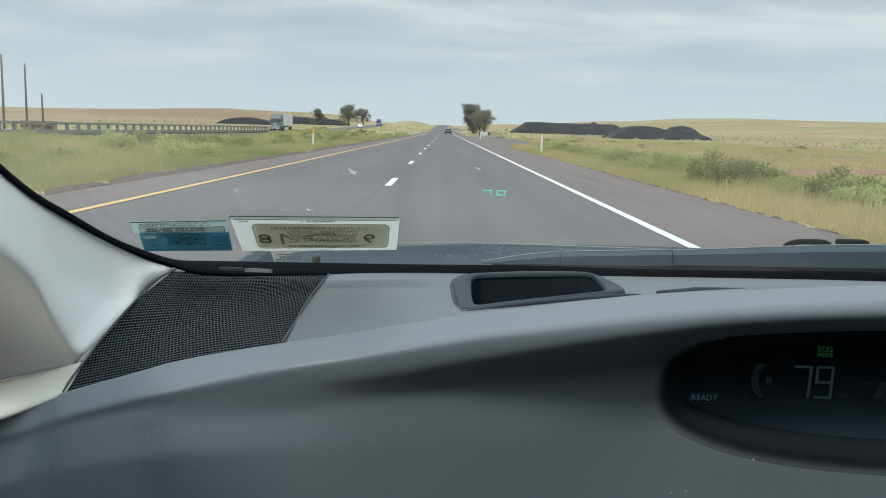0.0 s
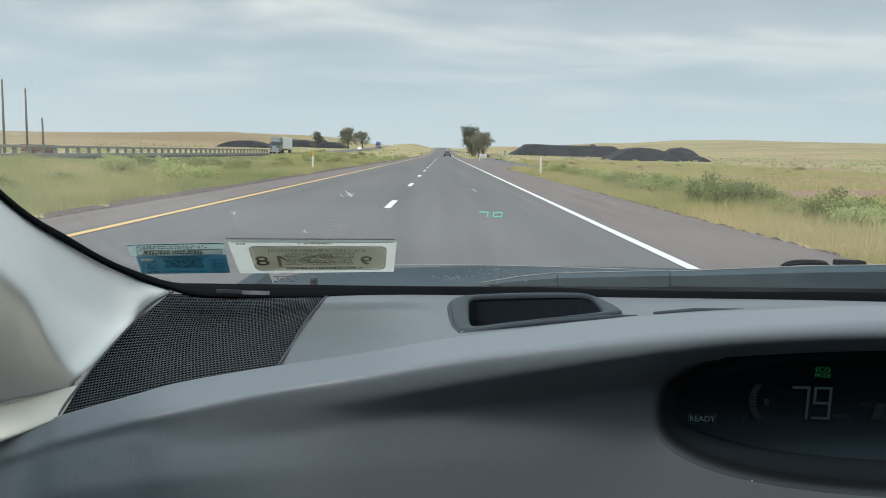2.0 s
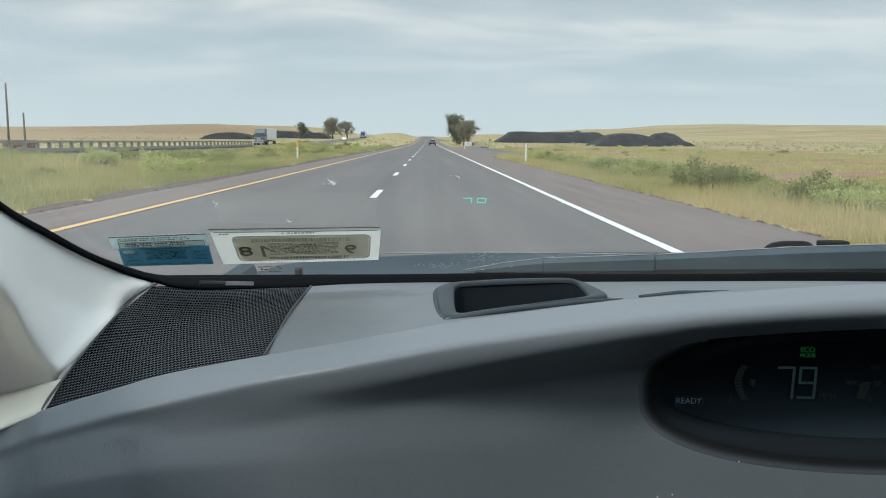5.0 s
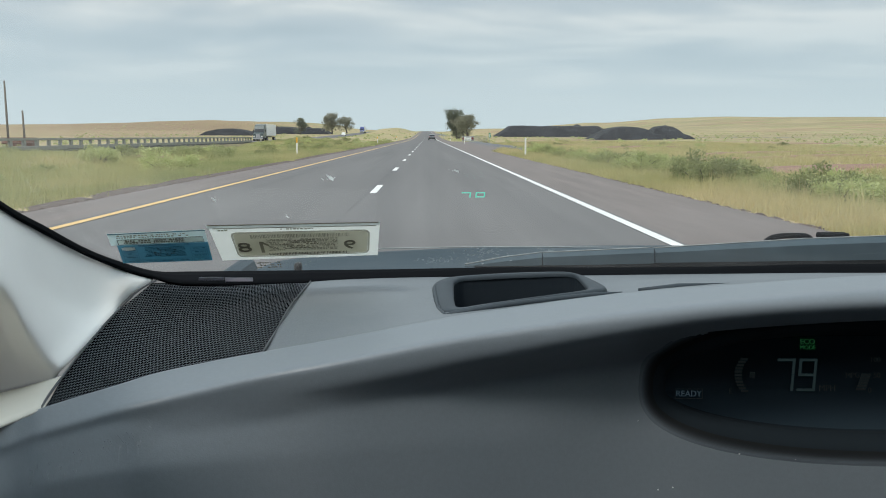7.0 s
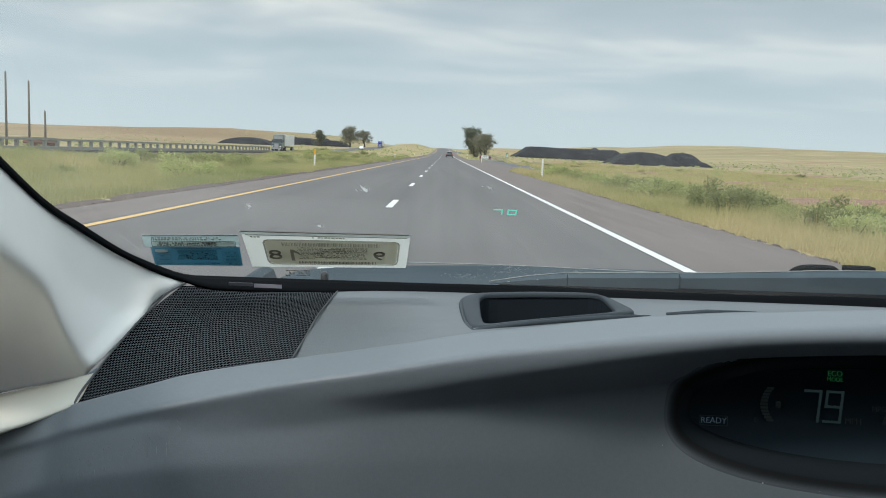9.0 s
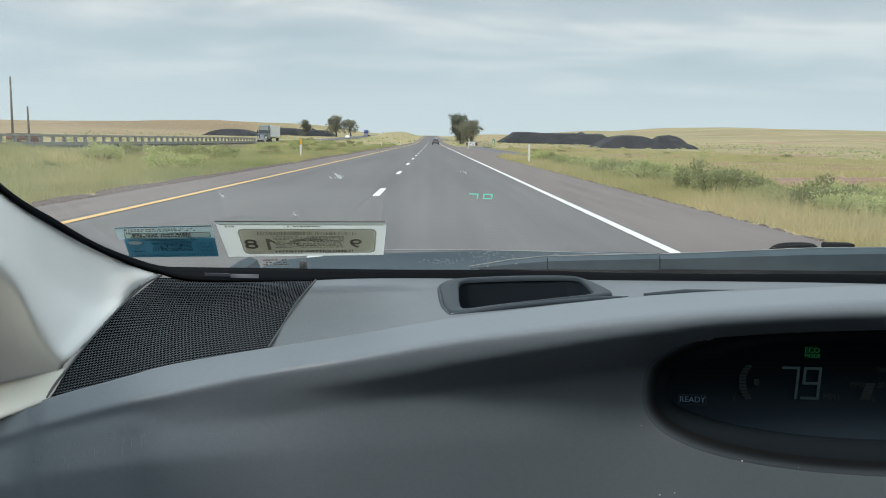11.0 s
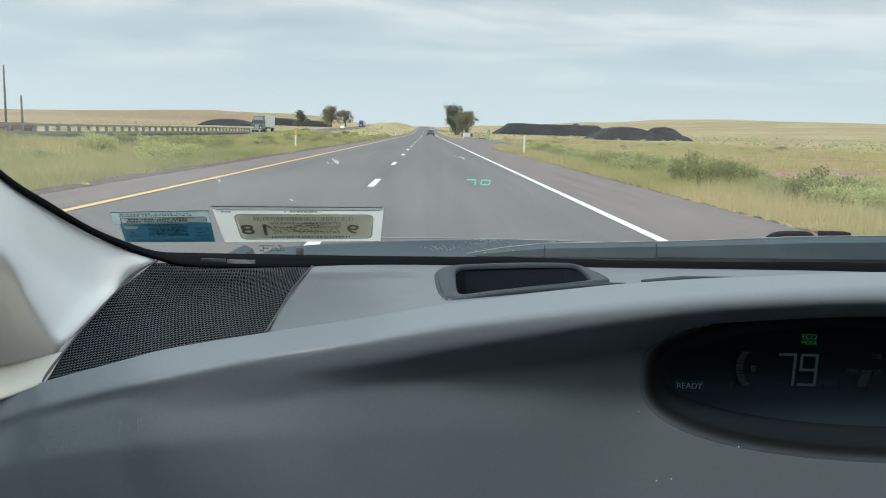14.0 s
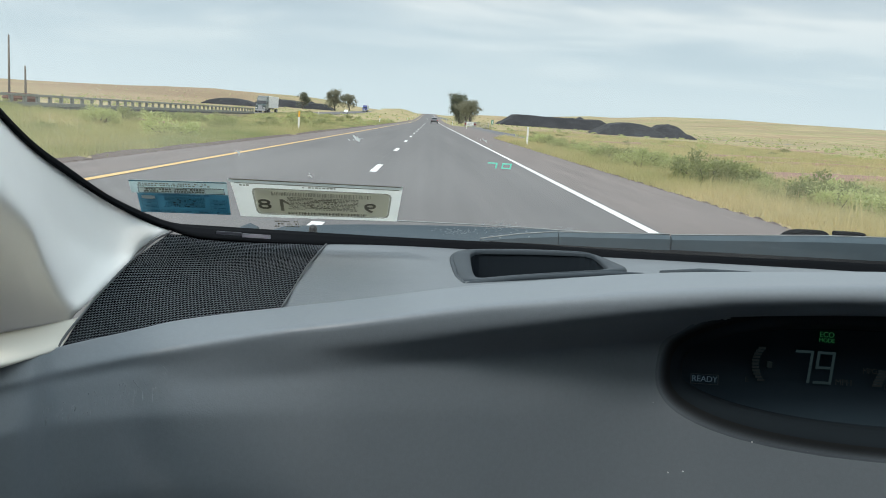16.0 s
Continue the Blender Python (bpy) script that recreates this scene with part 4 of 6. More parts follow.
# windshield with its black border and seal
WB = [(-0.247, 0.360, 1.194), (-0.289, 0.530, 1.148), (-0.303, 0.665, 1.097), (-0.304, 0.765, 1.063), (-0.279, 0.825, 1.033), (-0.258, 0.870, 1.015), (-0.203, 0.930, 1.004), (-0.130, 0.955, 0.998), (-0.034, 0.975, 0.996), (0.087, 1.000, 0.994), (0.213, 1.015, 0.993), (0.340, 1.020, 0.992), (0.510, 1.020, 0.993), (0.707, 1.000, 0.993), (0.892, 0.930, 0.996)]
SEAL_OUT = [(-0.283, 0.518, 1.146), (-0.295, 0.648, 1.096), (-0.297, 0.728, 1.070), (-0.284, 0.786, 1.044), (-0.266, 0.838, 1.024), (-0.251, 0.863, 1.015), (-0.226, 0.890, 1.011), (-0.127, 0.938, 1.005), (-0.034, 0.958, 1.003), (0.085, 0.978, 1.002), (0.208, 0.988, 1.000), (0.330, 0.988, 1.001), (0.494, 0.988, 1.003), (0.870, 0.908, 1.006)]
SEAL_IN = [(-0.280, 0.513, 1.141), (-0.293, 0.643, 1.091), (-0.295, 0.722, 1.063), (-0.282, 0.780, 1.038), (-0.262, 0.826, 1.017), (-0.246, 0.845, 1.009), (-0.219, 0.862, 1.004), (-0.125, 0.918, 0.996), (-0.033, 0.943, 0.995), (0.084, 0.963, 0.993), (0.205, 0.973, 0.993), (0.327, 0.978, 0.992), (0.489, 0.978, 0.993), (0.862, 0.898, 0.997)]
SEAL_IN = [Vector(a).lerp(Vector(b), 0.38) for a, b in zip(SEAL_IN[:6], SEAL_OUT[:6])] + SEAL_IN[6:]
loft("windshield_seal", [SEAL_OUT, SEAL_IN], 120, 4, M["black"], car, "black rubber border along the windshield edge", thick=0.003)
CAR_X = 0.37
wind_base = spline(WB[3:], 40)
header = [Vector((CAR_X - 0.80 + 1.5 * i / 39, -0.08 + 0.10 * math.sin(math.pi * i / 39), 1.43 + 0.03 * math.sin(math.pi * i / 39))) for i in range(40)]
gl_rows = []
for i in range(40):
    a, b = wind_base[i], header[i]
    gl_rows.append([a.lerp(b, j / 15) + Vector((0, 0.05, 0.035)) * math.sin(math.pi * j / 15) * 0.6 for j in range(16)])
gl_rows.insert(0, [p + Vector((-0.14, -0.04, 0)) for p in gl_rows[0]])
gvs = [p for r in gl_rows for p in r]
gfs = [(i * 16 + j, i * 16 + j + 1, (i + 1) * 16 + j + 1, (i + 1) * 16 + j) for i in range(40) for j in range(15)]
wind = part("windshield", mesh_of("windshield", gvs, gfs, M["glass"], True), None, car, "clear raked windshield glass with dried bug marks")
wind.visible_shadow = False

part("number_plate_strip", box(*(-0.171, 0.838, 1.011), 0.025, 0.002, 0.0032), mat("pale_lavender_plate", (0.42, 0.40, 0.47), 0.5), car, "pale strip of the identification plate under the glass")
part("number_plate_strip", box(*(-0.194, 0.830, 1.013), 0.022, 0.002, 0.0026), mat("dull_lavender_plate", (0.12, 0.12, 0.15), 0.5), car, "dull strip beside the identification plate")

# hood, cowl and wiper
hood_rows = []
for j, (dy, dz) in enumerate([(1.05, -0.175), (1.12, -0.168), (1.2, -0.166), (1.35, -0.168), (1.5, -0.178), (1.7, -0.2), (1.95, -0.25), (2.15, -0.36), (2.25, -0.55)]):
    row = []
    for i in range(31):
        s = -1 + 2 * i / 30
        edge = smooth(0.72, 1.0, abs(s))
        row.append(Vector((CAR_X + 0.82 * s, dy - 0.22 * abs(s) ** 3, 1.14 + dz - 0.02 * s * s - 0.16 * edge)))
    hood_rows.append(row)
hv = [p for r in hood_rows for p in r]
hf = [(j * 31 + i, j * 31 + i + 1, (j + 1) * 31 + i + 1, (j + 1) * 31 + i) for j in range(8) for i in range(30)]
part("hood", mesh_of("hood", hv, hf, M["hood"], True), None, car, "grey painted hood beyond the windshield").modifiers.new("thickness", "SOLIDIFY").thickness = 0.004


def blade(name, path, half, drop, material, label=""):
    """A bar with a peaked section along a path."""
    pts = [Vector(p) for p in path]
    verts, faces = [], []
    for i, p in enumerate(pts):
        h = half if isinstance(half, float) else half[i]
        dr = drop if isinstance(drop, float) else drop[i]
        for q in ((-h, -dr), (-h, 0.0), (0.0, h * 0.8), (h, 0.0), (h, -dr)):
            verts.append(p + Vector((0, q[0], q[1])))
    for i in range(len(pts) - 1):
        for k in range(5):
            n = (k + 1) % 5
            faces.append((i * 5 + k, i * 5 + n, (i + 1) * 5 + n, (i + 1) * 5 + k))
    faces += [(4, 3, 2, 1, 0), tuple(len(pts) * 5 - 5 + k for k in range(5))]
    return part(name, mesh_of(name, verts, faces, material), None, car, label)


SECTIONS = (
    ("wiper_blade", [(0.041, 1.030, 0.996), (0.084, 1.035, 1.001), (0.128, 1.040, 1.005)], [0.002, 0.005, 0.006], [0.001, 0.005, 0.009], "grey wiper blade tip on the glass"),
    ("wiper_blade", [(0.129, 1.040, 1.005), (0.194, 1.045, 1.007), (0.256, 1.050, 1.009)], [0.006, 0.006, 0.006], [0.009, 0.011, 0.0125], "grey wiper blade middle on the glass"),
    ("wiper_arm", [(0.259, 1.055, 1.008), (0.353, 1.060, 1.012), (0.431, 1.060, 1.016), (0.549, 1.060, 1.020), (0.725, 1.030, 1.025)], [0.006, 0.007, 0.008, 0.008, 0.008], [0.012, 0.016, 0.019, 0.023, 0.024], "wide grey wiper arm along the glass foot"),
)
for nm, path, half, drop, lb in SECTIONS:
    blade(nm, path, half, drop, M["wiper"], lb)
    # a thin pale tube stands in for the highlight along each crest
    crest = [Vector(p) + Vector((0, 0, h * 0.8 + 0.0004)) for p, h in zip(path, half)]
    v, f = tube(crest, 0.0007, 5)
    part("blade_rib", mesh_of("blade_rib", v, f, M["edge_highlight"], True), None, car, "thin pale tube for the highlight along the wiper")
blade("wiper_rubber", [(0.052, 1.030, 0.994), (0.256, 1.045, 0.994), (0.524, 1.050, 0.996), (0.720, 1.020, 1.000)], 0.004, 0.006, M["black"], "black rubber lip of the wiper")
v, f = tube(spline([(0.401, 1.100, 1.011), (0.406, 1.100, 1.017), (0.417, 1.100, 1.021), (0.437, 1.100, 1.022), (0.452, 1.100, 1.021), (0.459, 1.100, 1.015), (0.456, 1.100, 1.011)], 26), [0.0022] + [0.0034] * 24 + [0.0022], 8)
part("washer_nozzle", mesh_of("washer_nozzle", v, f, M["black"], True), None, car, "black arched washer nozzle on the cowl")
# the highlight on the hood's far edge, drawn as a pale tube
v, f = tube(spline([(-0.174, 1.450, 0.963), (-0.052, 1.480, 0.962), (0.093, 1.480, 0.964), (0.265, 1.480, 0.963), (0.429, 1.450, 0.964)], 20), 0.0010, 5)
part("hood_edge", mesh_of("hood_edge", v, f, M["edge_highlight"], True), None, car, "thin pale tube for the highlight on the hood edge")
part("cowl_pad", box(*(0.492, 1.120, 1.020), 0.034, 0.02, 0.007), M["black"], car, "small black pad on the cowl", bevel=0.002)
part("hood_pad", box(*(-0.140, 1.000, 0.998), 0.008, 0.012, 0.014), M["black_soft"], car, "small black clip under the windshield edge", bevel=0.003)

# the dark display, set back behind a rounded lip in the dashboard face
face_pts = np.array([tuple(p) for col in FACE for p in col]) - np.array(D0)
face_a, face_b, face_c = (face_pts @ np.array(ax) for ax in (DX, DY, DN))
near_face = np.abs(face_c) < 0.03
face_a, face_b, face_c = face_a[near_face], face_b[near_face], face_c[near_face]


def face_height(x, y):
    """How far the dashboard face stands out of the display's plane there."""
    d2 = (face_a - x) ** 2 + (face_b - y) ** 2
    k = np.argsort(d2)[:5]
    w = 1 / (d2[k] + 1e-7)
    return float((face_c[k] * w).sum() / w.sum())


DEPTH = 0.031
RIM = 12
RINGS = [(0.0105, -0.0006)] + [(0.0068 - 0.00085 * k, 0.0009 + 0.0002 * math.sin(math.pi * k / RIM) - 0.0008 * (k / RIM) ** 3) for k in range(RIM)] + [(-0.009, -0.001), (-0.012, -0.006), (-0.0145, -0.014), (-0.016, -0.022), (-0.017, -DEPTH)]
dv, df, skin = [], [], []
for grow_, lift in RINGS:
    sink = smooth(-0.002, -0.02, lift) if lift < -0.002 else 0.0
    for (x, y), (ox, oy) in zip(grown(cover, grow_), grown(cover, max(0.001, grow_))):
        dv.append(D0 + DX * x + DY * y + DN * (face_height(ox, oy) * (1 - sink) + lift))
dv.append(D0 + DX * 0.082 - DN * DEPTH)
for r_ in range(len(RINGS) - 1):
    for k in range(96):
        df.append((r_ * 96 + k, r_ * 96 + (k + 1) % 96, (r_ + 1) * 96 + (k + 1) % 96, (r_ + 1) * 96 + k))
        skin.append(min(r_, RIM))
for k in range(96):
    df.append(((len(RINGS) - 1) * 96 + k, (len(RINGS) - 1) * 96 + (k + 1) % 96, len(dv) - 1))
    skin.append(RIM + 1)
# the rim darkens ring by ring: a soft shade edge put into its colours
me = mesh_of("display_cover", dv, df, mat("shade_graded_rim", (0.125, 0.148, 0.168), 0.65, spec=0.3), True)
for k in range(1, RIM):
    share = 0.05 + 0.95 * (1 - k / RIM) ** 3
    me.materials.append(mat("shade_graded_rim", (0.125 * share, 0.148 * share, 0.168 * share), 0.7, spec=0.2))
me.materials.append(mat("dark_tunnel_lining", (0.016, 0.022, 0.027), 0.85, spec=0.05))
me.materials.append(M["display"])
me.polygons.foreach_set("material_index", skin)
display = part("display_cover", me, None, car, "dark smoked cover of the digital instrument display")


def on_display(x_mm, y_mm):
    m = Matrix((DX, DY, DN)).transposed().to_4x4()
    p = D0 + DX * x_mm / 1000 + DY * y_mm / 1000 + DN * 0.0045
    m.translation = p + (p - Vector((0, 0, 1.14))) * 0.046
    return m @ Matrix.Scale(1.046, 4)


def segments(name, digit, w, h, t, slant, m, material, parent, label=""):
    """A seven-segment digit."""
    on = {"7": "abc", "9": "abcdfg", "0": "abcdef", "n": "abcef"}[digit]
    hw, hh = w / 2, h / 2
    rects = {"a": (-hw, hh - t, hw, hh), "b": (hw - t, 0, hw, hh), "c": (hw - t, -hh, hw, 0), "d": (-hw, -hh, hw, -hh + t), "e": (-hw, -hh, -hw + t, 0), "f": (-hw, 0, -hw + t, hh), "g": (-hw, -t / 2, hw, t / 2)}
    for k in on:
        x0, y0, x1, y1 = rects[k]
        g = t * 0.12
        bm = bmesh.new()
        vs = []
        for z in (0, 0.0006):
            for x, y in ((x0 + g, y0 + g), (x1 - g, y0 + g), (x1 - g, y1 - g), (x0 + g, y1 - g)):
                vs.append(bm.verts.new((x + y * slant, y, z)))
        for fc in ((3, 2, 1, 0), (4, 5, 6, 7), (0, 1, 5, 4), (1, 2, 6, 5), (2, 3, 7, 6), (3, 0, 4, 7)):
            bm.faces.new([vs[q] for q in fc])
        bm.transform(m)
        part(name, bm, material, parent, label)


segments("digit_bar", "7", 0.0145, 0.0255, 0.0026, 0.12, on_display(-10.5, 11.3), M["white_glow"], display, "pale lit digit bar")
segments("digit_bar", "9", 0.0145, 0.0255, 0.0026, 0.12, on_display(6.5, 11.3), M["white_glow"], display, "pale lit digit bar")
glyphs("speed_unit", "MPH", 0.0066, on_display(22, 1.0), M["faint_glow"], display, "small MPH lettering")
glyphs("eco_lamp", "ECO", 0.0058, on_display(7.5, 36.6), M["green_glow"], display, "green ECO lettering")
glyphs("eco_lamp", "MODE", 0.0044, on_display(7.5, 32.2), M["green_glow"], display, "green MODE lettering")
glyphs("ready_lamp", "READY", 0.0064, on_display(-85.5, -3.5), M["blue_glow"], display, "pale blue READY lettering")
for x, y, w, h in ((-85.5, 0.2, 21, 0.35), (-85.5, -7.2, 21, 0.35), (-96, -3.5, 0.35, 7), (-75, -3.5, 0.35, 7)):
    bm = bmesh.new()
    bmesh.ops.create_cube(bm, size=1, matrix=on_display(x, y) @ Matrix.Diagonal((w / 1000, h / 1000, 0.0004, 1)))
    part("ready_border", bm, M["faint_glow"], display)
for k in range(11):
    a = -0.62 + 1.24 * k / 10
    bm = bmesh.new()
    bmesh.ops.create_cube(bm, size=1, matrix=on_display(-47 + 26 * (1 - math.cos(a)), 11 + 21 * math.sin(a)) @ Matrix.Diagonal((0.0055, 0.0018, 0.0004, 1)))
    part("fuel_segment", bm, M["faint_glow"], display)
for k in range(6):
    bm = bmesh.new()
    bmesh.ops.create_cube(bm, size=1, matrix=on_display(48 + 0.9 * k, 0.5 + 2.2 * k) @ Matrix.Diagonal((0.0075, 0.0018, 0.0004, 1)))
    part("economy_segment", bm, M["faint_glow"], display)
glyphs("gauge_unit", "MPG", 0.0056, on_display(42, 11), M["faint_glow"], display, "small MPG lettering")
for tx, x, y in (("100", 60, 23), ("50", 61, 11), ("0", 55, -0.5), ("E", -53, -1.5)):
    glyphs("gauge_mark", tx, 0.0056, on_display(x, y), M["faint_glow"], display, "small gauge mark")
part("fuel_symbol", box(*(on_display(-36, 11).translation), 0.0032, 0.0035, 0.0045), M["faint_glow"], display, "small lit fuel pump mark")


def patch_frame(tl, tr, br, bl):
    tl, tr, br, bl = (Vector(p) for p in (tl, tr, br, bl))
    n = (tr - bl).cross(tl - br).normalized()
    if n.y > 0:
        n = -n

    def at(u, v, lift=0.0):
        return (bl.lerp(br, u)).lerp(tl.lerp(tr, u), v) + n * lift
    return at


def plate(name, at, u0, v0, u1, v1, lift, material, parent, label="", cut=0.0):
    """A thin sheet on a patch, with clipped corners."""
    if cut:
        c, d = cut, cut * 3.2
        outline = [(u0 + c, v0), (u1 - c, v0), (u1 - c * 0.3, v0 + d * 0.3), (u1, v0 + d), (u1, v1 - d), (u1 - c * 0.3, v1 - d * 0.3), (u1 - c, v1), (u0 + c, v1), (u0 + c * 0.3, v1 - d * 0.3), (u0, v1 - d), (u0, v0 + d), (u0 + c * 0.3, v0 + d * 0.3)]
    else:
        outline = [(u0, v0), (u1, v0), (u1, v1), (u0, v1)]
    n = len(outline)
    verts = [at(u, v, lift) for u, v in outline] + [at(u, v, lift - 0.0003) for u, v in outline]
    faces = [tuple(range(n)), tuple(reversed(range(n, 2 * n)))] + [(i, i + n, (i + 1) % n + n, (i + 1) % n) for i in range(n)]
    return part(name, mesh_of(name, verts, faces, material), None, parent, label)


def mirrored(at, u, v, height):
    """A frame for lettering that is read from outside the glass."""
    o = at(u, v, 0.0022)
    x = (at(u - 0.05, v) - at(u + 0.05, v)).normalized()
    y = (at(u, v + 0.2) - at(u, v - 0.2)).normalized()
    m = Matrix((x, y, x.cross(y))).transposed().to_4x4()
    m.translation = o
    return m


def clipped(u0, v0, u1, v1, c):
    d = c * 3.2
    return [(u0 + c, v0), (u1 - c, v0), (u1 - c * 0.3, v0 + d * 0.3), (u1, v0 + d), (u1, v1 - d), (u1 - c * 0.3, v1 - d * 0.3), (u1 - c, v1), (u0 + c, v1), (u0 + c * 0.3, v1 - d * 0.3), (u0, v1 - d), (u0, v0 + d), (u0 + c * 0.3, v0 + d * 0.3)]


def outline(name, at, u0, v0, u1, v1, tu, tv_, lift, material, parent, label=""):
    """A thin printed frame."""
    verts = [at(u, v, lift) for u, v in ((u0, v0), (u1, v0), (u1, v1), (u0, v1), (u0 + tu, v0 + tv_), (u1 - tu, v0 + tv_), (u1 - tu, v1 - tv_), (u0 + tu, v1 - tv_))]
    return part(name, mesh_of(name, verts, [(k, (k + 1) % 4, 4 + (k + 1) % 4, 4 + k) for k in range(4)], material), None, parent, label)


def print_lines(name, at, u0, u1, v0, v1, rows, high, short, long, gap, lift, material, parent, rng, fill=0.88):
    """Rows of short bars in place of print too fine to read."""
    for k in range(rows):
        v = v0 + (v1 - v0) * k / max(1, rows - 1)
        u = u0 + rng.uniform(0, 0.03)
        while u < u1:
            w = rng.uniform(short, long)
            if rng.random() < fill:
                plate(name, at, u, v, min(u + w, u1), v + high * rng.uniform(0.8, 1.2), lift, material, parent)
            u += w + gap * rng.uniform(0.6, 1.4)


permit = thing("inspection_sticker", "white inspection sticker with an olive panel, stuck inside the windshield", "sticker")
at = patch_frame((-0.188, 0.800, 1.062), (-0.043, 0.830, 1.062), (-0.048, 0.885, 1.028), (-0.189, 0.855, 1.027))
rng = random.Random(4)
plate("sheet", at, 0, 0, 1, 1, 0.001, M["sticker_white"], permit)
plate("clear_margin", at, -0.01, 1.0, 1.0, 1.09, 0.001, M["clear_film"], permit, "clear margin strip")
rim = [at(u, v, 0.0016) for ring_ in (clipped(0.108, 0.10, 0.942, 0.89, 0.034), clipped(0.118, 0.132, 0.932, 0.858, 0.031)) for u, v in ring_]
part("panel_border", mesh_of("panel_border", rim, [(k, (k + 1) % 12, 12 + (k + 1) % 12, 12 + k) for k in range(12)], M["print"]), None, permit, "brownish rounded border round the panel")
plate("edge_line", at, 0.0, 1.075, 0.99, 1.10, 0.0013, M["dark_print"], permit, "dark upper edge line")
plate("edge_line", at, 0.02, 0.985, 0.98, 0.998, 0.0013, M["print"], permit, "thin grey edge line")
print_lines("edge_print", at, 0.40, 0.60, 0.93, 0.93, 1, 0.03, 0.008, 0.02, 0.006, 0.0013, M["print"], permit, rng)
print_lines("edge_print", at, 0.03, 0.10, 0.92, 0.92, 1, 0.035, 0.01, 0.02, 0.008, 0.0013, M["print"], permit, rng)
plate("panel", at, 0.12, 0.137, 0.93, 0.853, 0.0016, M["sticker_olive"], permit, "olive rounded panel", cut=0.03)
print_lines("print_bar", at, 0.30, 0.74, 0.30, 0.64, 9, 0.018, 0.005, 0.022, 0.006, 0.0019, M["print"], permit, rng)
print_lines("print_bar", at, 0.40, 0.62, 0.36, 0.60, 5, 0.024, 0.008, 0.02, 0.008, 0.0021, M["dark_print"], permit, rng, 0.6)
print_lines("fine_print", at, 0.20, 0.36, -0.30, -0.14, 3, 0.035, 0.006, 0.016, 0.006, 0.0012, M["dark_print"], permit, rng)
for k in range(64):
    u = 0.22 + 0.60 * k / 64
    plate("barcode_bar", at, u, 0.70, u + rng.choice((0.002, 0.004, 0.006)), 0.80, 0.0019, M["print"], permit)
    if u > 0.30 and u < 0.80:
        plate("barcode_bar", at, u, 0.145, u + rng.choice((0.002, 0.004, 0.006)), 0.215, 0.0019, M["dark_print"], permit)
glyphs("year", "8", 0.026, mirrored(at, 0.168, 0.42, 0.03), M["dark_print"], permit, "dark year digit read from outside")
part("year", mesh_of("year", [at(u, v, 0.0021) for u, v in ((0.262, 0.25), (0.282, 0.25), (0.282, 0.60), (0.262, 0.60), (0.318, 0.44), (0.318, 0.50), (0.282, 0.52))], [(0, 1, 2, 3), (2, 6, 4, 5)], M["dark_print"]), None, permit, "dark year digit read from outside")
glyphs("month", "9", 0.025, mirrored(at, 0.815, 0.42, 0.03), M["dark_print"], permit, "dark month number read from outside")
reg = thing("registration_sticker", "blue and white registration sticker inside the windshield", "sticker")
at = patch_frame((-0.257, 0.762, 1.060), (-0.190, 0.795, 1.060), (-0.197, 0.850, 1.028), (-0.267, 0.815, 1.030))
plate("sheet", at, 0, 0, 1, 0.66, 0.001, M["sticker_blue"], reg, "blue lower sheet")
plate("header", at, -0.06, 0.66, 1, 1.06, 0.001, M["sticker_pale"], reg, "pale header strip")
plate("header_edge", at, -0.06, 1.035, 1, 1.06, 0.0013, M["navy_print"], reg, "dark upper edge line")
plate("header_box", at, 0.03, 0.70, 0.95, 0.86, 0.0013, M["sticker_white"], reg, "white box")
outline("box_line", at, 0.02, 0.69, 0.96, 0.87, 0.006, 0.015, 0.0016, M["ink"], reg, "thin dark box line")
print_lines("header_print", at, 0.06, 0.74, 0.73, 0.80, 2, 0.04, 0.01, 0.03, 0.008, 0.0019, M["dark_print"], reg, rng)
print_lines("header_print", at, 0.02, 0.80, 0.91, 0.97, 2, 0.028, 0.008, 0.03, 0.012, 0.0016, M["dark_print"], reg, rng)
print_lines("title_print", at, 0.20, 0.78, 0.60, 0.60, 1, 0.05, 0.014, 0.035, 0.008, 0.0016, M["navy_print"], reg, rng)
print_lines("print_bar", at, 0.26, 0.72, 0.22, 0.54, 8, 0.024, 0.008, 0.035, 0.008, 0.0016, M["navy_print"], reg, rng)
print_lines("print_bar", at, 0.36, 0.62, 0.26, 0.50, 5, 0.026, 0.01, 0.03, 0.01, 0.0019, M["ink"], reg, rng, 0.45)
for k in range(3):
    for u0, u1 in ((0.03, 0.20), (0.78, 0.97)):
        outline("cell_line", at, u0, 0.17 + 0.125 * k, u1, 0.285 + 0.125 * k, 0.006, 0.012, 0.0017, M["navy_print"], reg)
        print_lines("cell_print", at, u0 + 0.025, u1 - 0.02, 0.21 + 0.125 * k, 0.21 + 0.125 * k, 1, 0.03, 0.02, 0.05, 0.01, 0.0017, M["navy_print"], reg, rng)
for k in range(5):
    u0 = 0.03 + 0.19 * k
    outline("cell_line", at, u0, 0.03, u0 + 0.175, 0.15, 0.006, 0.012, 0.0017, M["navy_print"], reg)
    print_lines("cell_print", at, u0 + 0.025, u0 + 0.155, 0.07, 0.07, 1, 0.03, 0.02, 0.05, 0.01, 0.0017, M["navy_print"], reg, rng)
plate("white_oval", at, 0.04, 0.50, 0.18, 0.61, 0.0019, M["sticker_white"], reg, "white rounded mark", cut=0.03)

